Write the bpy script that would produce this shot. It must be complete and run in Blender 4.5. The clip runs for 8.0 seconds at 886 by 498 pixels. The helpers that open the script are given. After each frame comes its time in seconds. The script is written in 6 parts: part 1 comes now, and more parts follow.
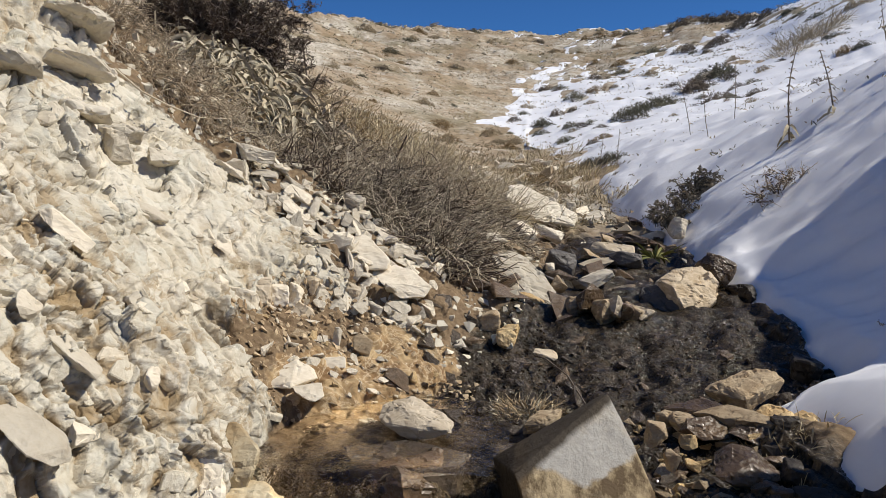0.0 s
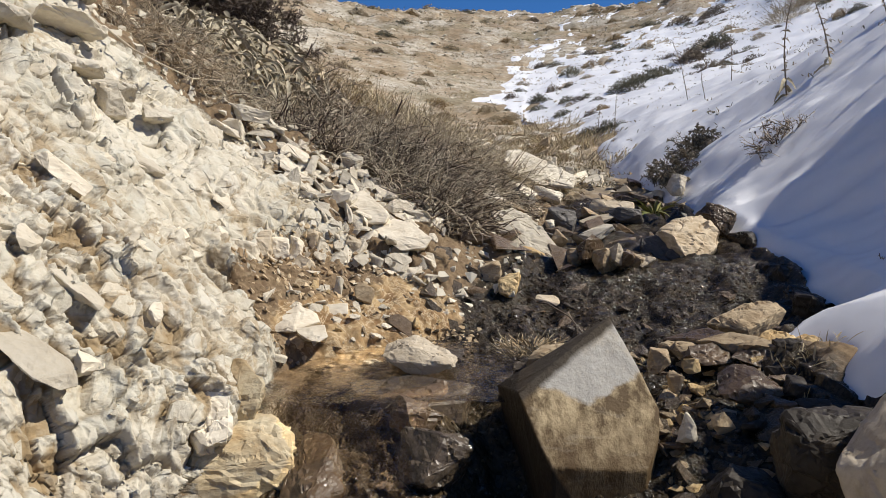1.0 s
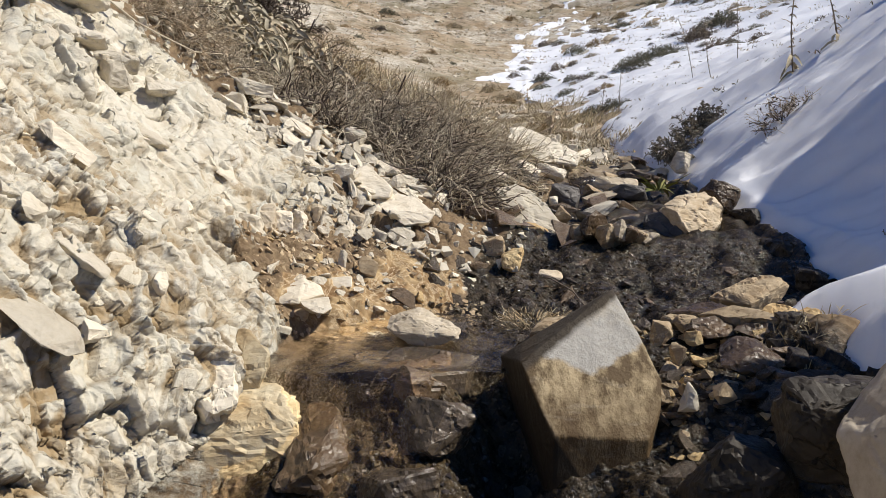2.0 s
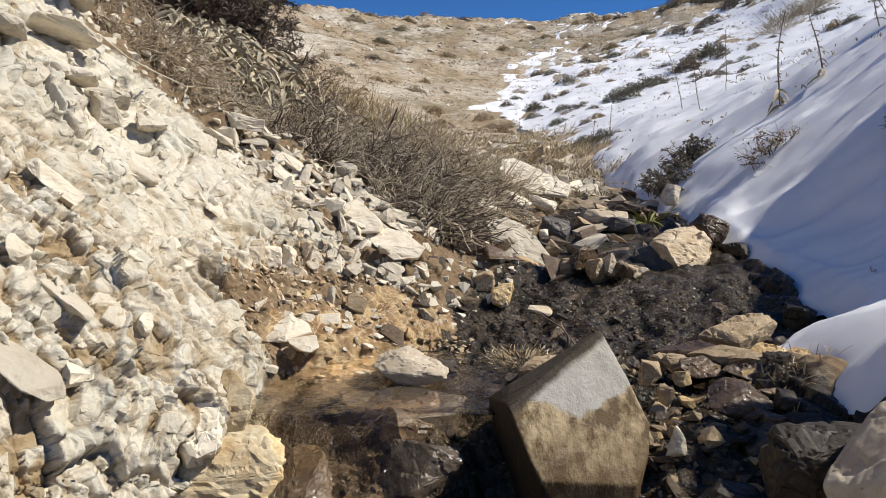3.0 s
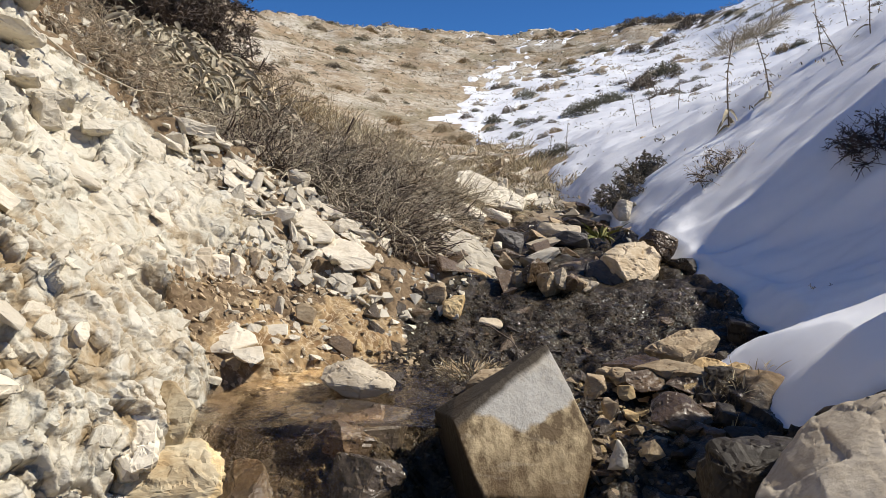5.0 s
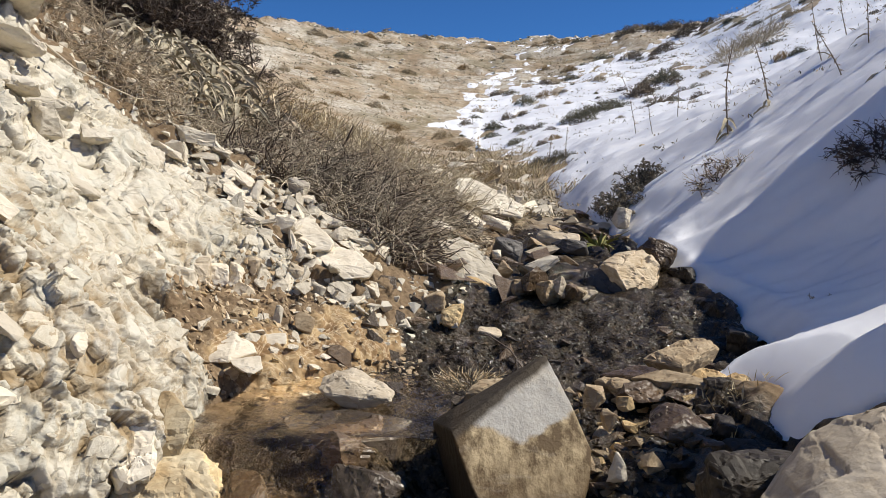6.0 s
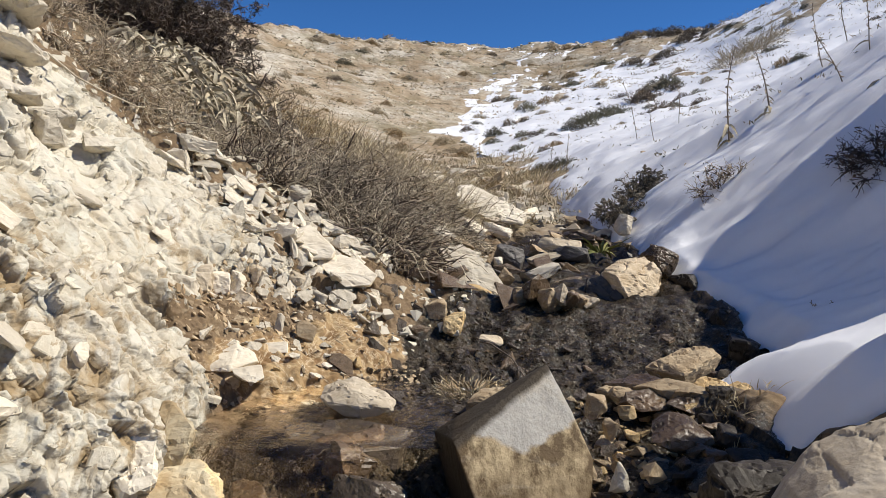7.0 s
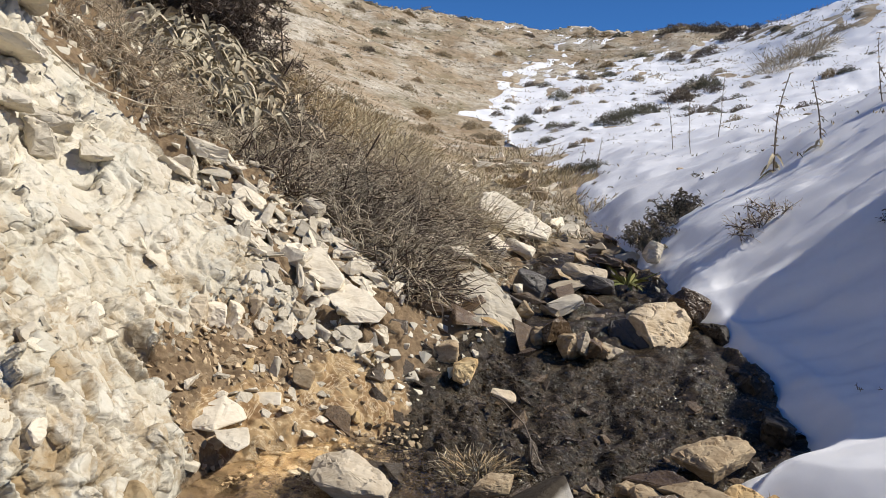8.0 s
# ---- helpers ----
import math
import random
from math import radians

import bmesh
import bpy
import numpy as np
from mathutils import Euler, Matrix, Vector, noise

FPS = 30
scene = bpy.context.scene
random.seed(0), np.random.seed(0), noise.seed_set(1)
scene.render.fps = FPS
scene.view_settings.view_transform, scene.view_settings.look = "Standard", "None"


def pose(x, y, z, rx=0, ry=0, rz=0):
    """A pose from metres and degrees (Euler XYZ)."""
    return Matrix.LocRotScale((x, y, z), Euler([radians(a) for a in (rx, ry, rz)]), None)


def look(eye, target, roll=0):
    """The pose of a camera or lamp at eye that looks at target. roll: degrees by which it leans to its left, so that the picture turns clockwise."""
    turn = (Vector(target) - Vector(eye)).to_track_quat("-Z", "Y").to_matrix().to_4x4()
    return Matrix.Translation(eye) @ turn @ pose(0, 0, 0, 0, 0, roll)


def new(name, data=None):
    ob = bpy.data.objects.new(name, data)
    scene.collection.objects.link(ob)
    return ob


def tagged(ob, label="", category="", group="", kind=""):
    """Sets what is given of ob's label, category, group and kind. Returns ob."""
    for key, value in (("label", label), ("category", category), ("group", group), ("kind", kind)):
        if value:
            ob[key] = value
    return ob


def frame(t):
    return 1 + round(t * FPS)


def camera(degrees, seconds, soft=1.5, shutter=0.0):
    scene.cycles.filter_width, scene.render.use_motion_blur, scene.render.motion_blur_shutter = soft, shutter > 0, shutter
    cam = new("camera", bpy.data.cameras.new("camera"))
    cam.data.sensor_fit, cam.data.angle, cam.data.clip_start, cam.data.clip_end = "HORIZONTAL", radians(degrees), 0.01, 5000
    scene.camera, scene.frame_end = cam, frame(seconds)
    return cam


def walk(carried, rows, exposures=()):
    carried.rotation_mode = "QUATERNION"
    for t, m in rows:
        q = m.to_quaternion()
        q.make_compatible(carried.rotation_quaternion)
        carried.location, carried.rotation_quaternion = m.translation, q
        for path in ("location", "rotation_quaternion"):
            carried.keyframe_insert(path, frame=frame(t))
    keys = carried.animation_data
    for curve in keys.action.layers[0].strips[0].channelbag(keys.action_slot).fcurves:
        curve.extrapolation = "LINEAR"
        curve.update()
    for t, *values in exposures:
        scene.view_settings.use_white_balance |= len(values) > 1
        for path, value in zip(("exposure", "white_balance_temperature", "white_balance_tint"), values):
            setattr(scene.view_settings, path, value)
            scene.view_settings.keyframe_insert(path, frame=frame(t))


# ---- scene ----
cam = camera(64.0, 8.0, soft=0.65)
PATH = [
    (0, (0.204, -0.353, 0.546), (-0.058, 1.623, 0.382), 2.0),
    (0.5, (0.208, -0.359, 0.489), (-0.056, 1.618, 0.335), 0.7),
    (1, (0.214, -0.364, 0.434), (-0.051, 1.608, 0.229), -0.1),
    (2.3, (0.212, -0.369, 0.416), (-0.06, 1.595, 0.155), 0.1),
    (2.5, (0.22, -0.368, 0.428), (-0.042, 1.601, 0.189), 0.2),
    (3, (0.222, -0.363, 0.445), (-0.031, 1.612, 0.258), 0.3),
    (3.5, (0.222, -0.361, 0.449), (-0.033, 1.616, 0.286), 0.3),
    (4, (0.229, -0.357, 0.447), (-0.002, 1.623, 0.291), 1.1),
    (4.5, (0.238, -0.354, 0.448), (0.066, 1.633, 0.292), 1.4),
    (5, (0.243, -0.358, 0.449), (0.105, 1.631, 0.293), 1.5),
    (6.5, (0.243, -0.356, 0.464), (0.106, 1.635, 0.334), 1.7),
    (7, (0.243, -0.356, 0.466), (0.102, 1.635, 0.342), 1.6),
    (7.5, (0.244, -0.344, 0.491), (0.104, 1.647, 0.371), 1.8),
    (7.7, (0.231, -0.297, 0.548), (0.096, 1.695, 0.423), 3.4),
    (7.9, (0.209, -0.199, 0.607), (0.075, 1.791, 0.456), 4.7),
    (8, (0.21, -0.161, 0.652), (0.025, 1.82, 0.453), 6.7),
]
walk(cam, [(t, look(eye, target, roll)) for t, eye, target, roll in PATH], exposures=[(0.0, -0.10), (1.0, -0.02), (2.5, 0.08), (7.5, 0.10), (8.0, 0.04)])

# ---- world and sun ----
SUN_AZ, SUN_EL = 86.0, 49.0          # degrees from +y towards +x, and above the horizon
world = bpy.data.worlds.new("sky")
scene.world = world
world.use_nodes = True
wt = world.node_tree
sky = wt.nodes.new("ShaderNodeTexSky")
sky.sky_type = "NISHITA"
sky.sun_disc = False
sky.sun_elevation = radians(SUN_EL)
sky.sun_rotation = radians(SUN_AZ)
sky.altitude = 2600.0
sky.air_density, sky.dust_density, sky.ozone_density = 0.9, 0.0, 4.0
wt.nodes["Background"].inputs["Strength"].default_value = 0.108
deep = wt.nodes.new("ShaderNodeMix")
deep.data_type, deep.blend_type = "RGBA", "MULTIPLY"
deep.inputs[0].default_value = 1.0
deep.inputs[7].default_value = (0.32, 0.64, 0.95, 1)      # the thin dry air of high ground
wt.links.new(sky.outputs["Color"], deep.inputs[6])
wt.links.new(deep.outputs[2], wt.nodes["Background"].inputs["Color"])
sun_data = bpy.data.lights.new("sun", "SUN")
sun_data.energy, sun_data.angle, sun_data.color = 5.0, radians(0.53), (1.0, 0.94, 0.835)
sun = new("sun", sun_data)
sun_from = Vector((math.cos(radians(SUN_EL)) * math.sin(radians(SUN_AZ)), math.cos(radians(SUN_EL)) * math.cos(radians(SUN_AZ)), math.sin(radians(SUN_EL))))
sun.matrix_world = look(sun_from * 30, (0, 0, 0))
scene.view_settings.exposure = 0.18

# ---- shape of the land ----
def smooth(a, b, x):
    t = np.clip((x - a) / (b - a), 0, 1)
    return t * t * (3 - 2 * t)


def soft_interp(x, xs, ys, w):
    """Linear interpolation with the corners rounded over +-w."""
    out = 0
    for d, k in ((-1, 0.12), (-0.66, 0.16), (-0.33, 0.14), (0, 0.16), (0.33, 0.14), (0.66, 0.16), (1, 0.12)):
        out = out + k * np.interp(x + d * w, xs, ys)
    return out


def hashed(ix, iy, iz, k):
    h = (ix.astype(np.int64) * 374761393 + iy.astype(np.int64) * 668265263 + iz.astype(np.int64) * 2147483647 + k * 1274126177) & 0xFFFFFFFF
    h = ((h ^ (h >> 13)) * 1274126177) & 0xFFFFFFFF
    h = ((h ^ (h >> 16)) * 2246822519) & 0xFFFFFFFF
    return ((h ^ (h >> 15)) & 0xFFFFFF) / float(0x1000000)


def vnoise(x, y, seed=0):
    """Smooth value noise in the plane, -1 to 1."""
    ix, iy = np.floor(x), np.floor(y)
    fx, fy = x - ix, y - iy
    fx, fy = fx * fx * fx * (fx * (fx * 6 - 15) + 10), fy * fy * fy * (fy * (fy * 6 - 15) + 10)
    z = np.zeros_like(ix)
    a, b = hashed(ix, iy, z, seed), hashed(ix + 1, iy, z, seed)
    c, d = hashed(ix, iy + 1, z, seed), hashed(ix + 1, iy + 1, z, seed)
    return 2 * ((a * (1 - fx) + b * fx) * (1 - fy) + (c * (1 - fx) + d * fx) * fy) - 1


def fbm(x, y, octaves=4, seed=0):
    out, amp = 0, 0.5
    for i in range(octaves):
        out = out + amp * vnoise(x * 1.03 + 7.3 * i, y * 0.97 - 3.1 * i, seed + i)
        x, y, amp = x * 2.03 * 0.8 - y * 2.03 * 0.6, x * 2.03 * 0.6 + y * 2.03 * 0.8, amp * 0.5
    return out


def plates(p, size, seed, squash=(1, 1, 1)):
    """Broken plates: for each point the plate's own height (-1..1), its tilt across it, and the way to the nearest crack."""
    q = p / (size * np.array(squash))
    base = np.floor(q)
    best = np.full(len(q), 9e9)
    second = best.copy()
    value, tilt = np.zeros(len(q)), np.zeros(len(q))
    for dx in (-1, 0, 1):
        for dy in (-1, 0, 1):
            for dz in (-1, 0, 1):
                c = base + (dx, dy, dz)
                j = [hashed(c[:, 0], c[:, 1], c[:, 2], seed + k) for k in range(7)]
                d = q - c - np.stack(j[:3], 1)
                dist = (d * d).sum(1)
                near = dist < best
                second = np.where(near, best, np.minimum(second, dist))
                best = np.where(near, dist, best)
                value = np.where(near, 2 * j[3] - 1, value)
                tilt = np.where(near, d[:, 0] * (2 * j[4] - 1) + d[:, 1] * (2 * j[5] - 1) + d[:, 2] * (2 * j[6] - 1), tilt)
    return value, tilt, np.sqrt(second) - np.sqrt(best)


def flakes(u, v, freq, levels, seed):
    """Layers broken back along wandering edges: the height of the layer that lies bare, and the foot of its broken edge."""
    n = fbm(u * freq, v * freq, 2, seed) * levels + 0.16 * vnoise(u * freq * 5, v * freq * 5, seed + 5)
    k = np.floor(n)
    f = n - k
    return (k + smooth(0, 0.10, f) + 0.2 * f) / levels, smooth(0.06, 0.0, f) + smooth(0.97, 1.0, f)


# the stream's bed: its height, its two edges
BED_Y = (-4, 0.3, 0.6, 0.8, 0.95, 1.7, 1.95, 2.2, 2.5, 3.4, 4.0, 5.0, 8.0, 13.0, 17.0)
BED_Z = (-1.6, -0.27, -0.2, -0.1, -0.02, 0.0, 0.03, 0.11, 0.13, 0.24, 0.3, 0.42, 0.85, 1.5, 2.2)
LEFT_Y = (-4, 0.3, 0.65, 0.9, 1.1, 1.25, 1.45, 1.6, 1.8, 2.1, 2.4, 2.7, 3.4, 4.3, 5.0, 8.0, 14.0)
LEFT_X = (-0.5, -0.42, -0.39, -0.30, -0.34, -0.33, -0.15, -0.08, 0.05, 0.2, 0.22, 0.2, 0.3, 0.4, 0.3, -0.2, -0.8)
RIGHT_Y = (-4, 0.3, 0.9, 1.1, 1.32, 1.5, 1.8, 2.1, 2.45, 2.8, 3.2, 4.0, 4.6, 5.2, 8.0, 13.0, 17.0)
RIGHT_X = (1.1, 0.90, 0.84, 0.78, 0.73, 0.86, 1.08, 1.12, 1.10, 1.02, 0.98, 0.98, 0.8, 0.7, 0.5, -0.1, -0.3)
# cross sections of the banks: heights over the bed by distance from its edge
LEFT_U = (0, 0.1, 0.25, 0.45, 0.7, 1.0, 1.5, 2.5, 6.0)
LEFT_BANK = {
    -3.0: (0, 0.1, 0.3, 0.5, 0.8, 1.1, 1.5, 2.3, 4.5),
    0.6: (0, 0.26, 0.5, 0.7, 0.95, 1.25, 1.7, 2.5, 4.5),
    0.9: (0, 0.14, 0.33, 0.55, 0.82, 1.12, 1.6, 2.4, 4.5),
    1.25: (0, 0.08, 0.2, 0.42, 0.70, 0.98, 1.45, 2.3, 4.5),
    1.55: (0, 0.04, 0.1, 0.18, 0.48, 0.85, 1.35, 2.2, 4.4),
    2.1: (0, 0.03, 0.08, 0.18, 0.32, 0.53, 0.98, 1.8, 4.0),
    2.7: (0, 0.03, 0.1, 0.19, 0.31, 0.44, 0.72, 1.25, 3.0),
    3.5: (0, 0.03, 0.07, 0.15, 0.25, 0.38, 0.62, 1.12, 2.7),
    5.2: (0, 0.02, 0.06, 0.12, 0.2, 0.32, 0.55, 1.05, 2.5),
    9.0: (0, 0.01, 0.03, 0.06, 0.1, 0.18, 0.35, 0.75, 1.8),
    15.0: (0, 0.0, 0.01, 0.03, 0.05, 0.1, 0.2, 0.45, 1.2),
}
RIGHT_V = (0, 0.15, 0.35, 0.6, 1.0, 1.6, 3.0, 8.0, 20.0)
RIGHT_BANK = {
    -3.0: (0, 0.05, 0.15, 0.3, 0.5, 0.9, 1.6, 3.5, 6.0),
    0.5: (0, 0.06, 0.16, 0.3, 0.55, 0.95, 1.7, 3.5, 6.0),
    0.80: (0, 0.06, 0.16, 0.3, 0.55, 0.95, 1.7, 3.5, 6.0),
    # these three rise steeply out of view, added to shade the snow's lower face
    0.92: (0.04, 0.12, 0.27, 0.80, 1.42, 1.85, 2.3, 3.9, 6.5),
    1.0: (0.05, 0.14, 0.27, 0.80, 1.42, 1.85, 2.3, 3.9, 6.5),
    1.13: (0.05, 0.14, 0.27, 0.80, 1.42, 1.85, 2.3, 3.9, 6.5),
    1.21: (0.06, 0.12, 0.20, 0.31, 0.6, 1.1, 1.9, 4.0, 7.0),
    1.30: (0.06, 0.12, 0.20, 0.31, 0.6, 1.1, 1.9, 4.0, 7.0),
    1.75: (0.04, 0.1, 0.18, 0.32, 0.66, 1.15, 2.0, 4.2, 7.5),
    2.3: (0.02, 0.05, 0.11, 0.25, 0.6, 1.15, 2.0, 4.2, 7.5),
    3.4: (0.03, 0.1, 0.27, 0.48, 0.78, 1.25, 2.2, 4.2, 7.2),
    4.2: (0.02, 0.1, 0.24, 0.42, 0.74, 1.2, 2.1, 4.0, 7.0),
    6.0: (0, 0.06, 0.15, 0.26, 0.45, 0.75, 1.3, 2.8, 5.5),
    11.0: (0, 0.03, 0.08, 0.15, 0.26, 0.42, 0.75, 2.0, 4.5),
    17.0: (0, 0.02, 0.05, 0.1, 0.18, 0.3, 0.6, 1.8, 4.5),
}
# the skyline: its bearing, how steeply it stands above the spring, how far off it is
RIDGE_AZ = (-180, -90, -60, -21, -14, -3, 0.4, 6.4, 12, 15.6, 22, 40, 60, 90, 180)
RIDGE_EL = (-0.1, 0.2, 0.3, 0.243, 0.228, 0.2276, 0.2205, 0.2285, 0.238, 0.24, 0.28, 0.34, 0.36, 0.25, -0.1)
RIDGE_D = (40, 25, 24, 28, 32, 41, 42, 40, 36, 33, 28, 22, 20, 22, 40)


def bank(table, knots, y, u):
    ys = sorted(table)
    rows = [soft_interp(u, knots, table[k], 0.05) for k in ys]
    out = rows[0].copy()
    for i in range(len(ys) - 1):
        t = smooth(ys[i], ys[i + 1], y)
        out = np.where(y > ys[i], rows[i] * (1 - t) + rows[i + 1] * t, out)
    return out


def edges(y):
    return soft_interp(y, LEFT_Y, LEFT_X, 0.07), soft_interp(y, RIGHT_Y, RIGHT_X, 0.1)


def near_land(x, y):
    bed = soft_interp(y, BED_Y, BED_Z, 0.12)
    xl, xr = edges(y)
    left = bank(LEFT_BANK, LEFT_U, y, np.maximum(xl - x, 0))
    right = bank(RIGHT_BANK, RIGHT_V, y, np.maximum(x - xr, 0))
    inside = np.clip((x - xl) / (xr - xl + 1e-6), 0, 1)
    return bed + np.where(x < xl, left, 0) + np.where(x > xr, right, RIGHT_BANK[1.0][0] * smooth(0.85, 1, inside) * 0.6)


def land(x, y):
    """The large form of the land, snow included, without its roughness."""
    dx, dy = x - 0.2, y + 0.4
    d = np.hypot(dx, dy)
    az = np.degrees(np.arctan2(dx, dy))
    k = np.minimum(1, 13 / np.maximum(d, 1e-3))
    z = near_land(0.2 + dx * k, -0.4 + dy * k)
    far = soft_interp(az, RIDGE_AZ, RIDGE_D, 2.0)
    top = 0.45 + far * soft_interp(az, RIDGE_AZ, RIDGE_EL, 1.5)
    s = (d - 13) / (far - 13)
    out = np.where(s > 0, z + (top - z) * np.clip(s, 0, 1) ** 1.1, z)
    return np.where(s > 1, top - 0.25 * (d - far), out)


# ---- materials ----
def nodes_of(name):
    m = bpy.data.materials.new(name)
    m.use_nodes = True
    return m, m.node_tree, m.node_tree.nodes["Principled BSDF"]


def mix_colors(t, fac, a, b, mode="MIX"):
    n = t.nodes.new("ShaderNodeMix")
    n.data_type, n.blend_type = "RGBA", mode
    for k, v in ((0, fac), (6, a), (7, b)):
        if isinstance(v, bpy.types.NodeSocket):
            t.links.new(v, n.inputs[k])
        else:
            n.inputs[k].default_value = (*v, 1) if isinstance(v, tuple) else v
    return n.outputs[2]


def noise_of(t, where, scale, detail=6, rough=0.6, lo=0.35, hi=0.65, stretch=(1, 1, 1), turn=(0, 0, 0), swirl=0.0):
    mp = t.nodes.new("ShaderNodeMapping")
    mp.inputs["Scale"].default_value = stretch
    mp.inputs["Rotation"].default_value = [radians(a) for a in turn]
    t.links.new(where, mp.inputs["Vector"])
    n = t.nodes.new("ShaderNodeTexNoise")
    n.inputs["Scale"].default_value, n.inputs["Detail"].default_value, n.inputs["Roughness"].default_value = scale, detail, rough
    n.inputs["Distortion"].default_value = swirl
    t.links.new(mp.outputs[0], n.inputs["Vector"])
    r = t.nodes.new("ShaderNodeMapRange")
    r.inputs["From Min"].default_value, r.inputs["From Max"].default_value = lo, hi
    t.links.new(n.outputs["Fac"], r.inputs["Value"])
    return r.outputs["Result"]


def math_node(t, op, a, b=0.0):
    n = t.nodes.new("ShaderNodeMath")
    n.operation = op
    for k, v in ((0, a), (1, b)):
        if isinstance(v, bpy.types.NodeSocket):
            t.links.new(v, n.inputs[k])
        else:
            n.inputs[k].default_value = v
    return n.outputs[0]


def bump_node(t, height, strength, distance, under=None):
    b = t.nodes.new("ShaderNodeBump")
    b.inputs["Strength"].default_value, b.inputs["Distance"].default_value = strength, distance
    t.links.new(height, b.inputs["Height"])
    if under:
        t.links.new(under, b.inputs["Normal"])
    return b.outputs["Normal"]


def surface(name, c1, c2, c3, big=6.0, fine=60.0, rough=(0.7, 0.95), bump=0.004, vary=0.25, stretch=(1, 1, 1), turn=(0, 0, 0), spec=0.3, islands=False):
    """A natural surface: c1 and c2 mixed in large patches, c3 in fine specks; each piece a little lighter or darker."""
    m, t, p = nodes_of(name)
    where = t.nodes.new("ShaderNodeTexCoord").outputs["Object"]
    a = noise_of(t, where, big, stretch=stretch, turn=turn)
    b = noise_of(t, where, fine, 8, 0.7, 0.42, 0.7, stretch=stretch, turn=turn)
    col = mix_colors(t, a, c1, c2)
    col = mix_colors(t, math_node(t, "MULTIPLY", b, 0.4), col, c3)
    if islands:
        rnd = t.nodes.new("ShaderNodeNewGeometry").outputs["Random Per Island"]
    else:
        rnd = t.nodes.new("ShaderNodeObjectInfo").outputs["Random"]
    hsv = t.nodes.new("ShaderNodeHueSaturation")
    t.links.new(math_node(t, "ADD", math_node(t, "MULTIPLY", rnd, 2 * vary), 1 - vary), hsv.inputs["Value"])
    t.links.new(col, hsv.inputs["Color"])
    t.links.new(hsv.outputs[0], p.inputs["Base Color"])
    t.links.new(math_node(t, "ADD", math_node(t, "MULTIPLY", b, rough[1] - rough[0]), rough[0]), p.inputs["Roughness"])
    p.inputs["Specular IOR Level"].default_value = spec
    if bump:
        t.links.new(bump_node(t, math_node(t, "ADD", a, math_node(t, "MULTIPLY", b, 0.3)), 0.6, bump), p.inputs["Normal"])
    return m


def layers(t, where, scale, levels):
    """Thin layers broken back along wandering edges: their height, and how near the broken edge is (1 at it)."""
    n = math_node(t, "MULTIPLY", noise_of(t, where, scale, 1.5, 0.5, 0.0, 1.0, (1, 0.75, 1.2), (10, 38, 15)), levels)
    f = math_node(t, "FRACT", n)
    r = t.nodes.new("ShaderNodeMapRange")
    r.interpolation_type = "SMOOTHSTEP"
    r.inputs["From Max"].default_value = 0.25
    t.links.new(f, r.inputs["Value"])
    lip = t.nodes.new("ShaderNodeMapRange")
    lip.inputs["From Min"].default_value, lip.inputs["From Max"].default_value = 0.14, 0.0
    t.links.new(f, lip.inputs["Value"])
    return math_node(t, "ADD", math_node(t, "FLOOR", n), r.outputs["Result"]), lip.outputs["Result"]


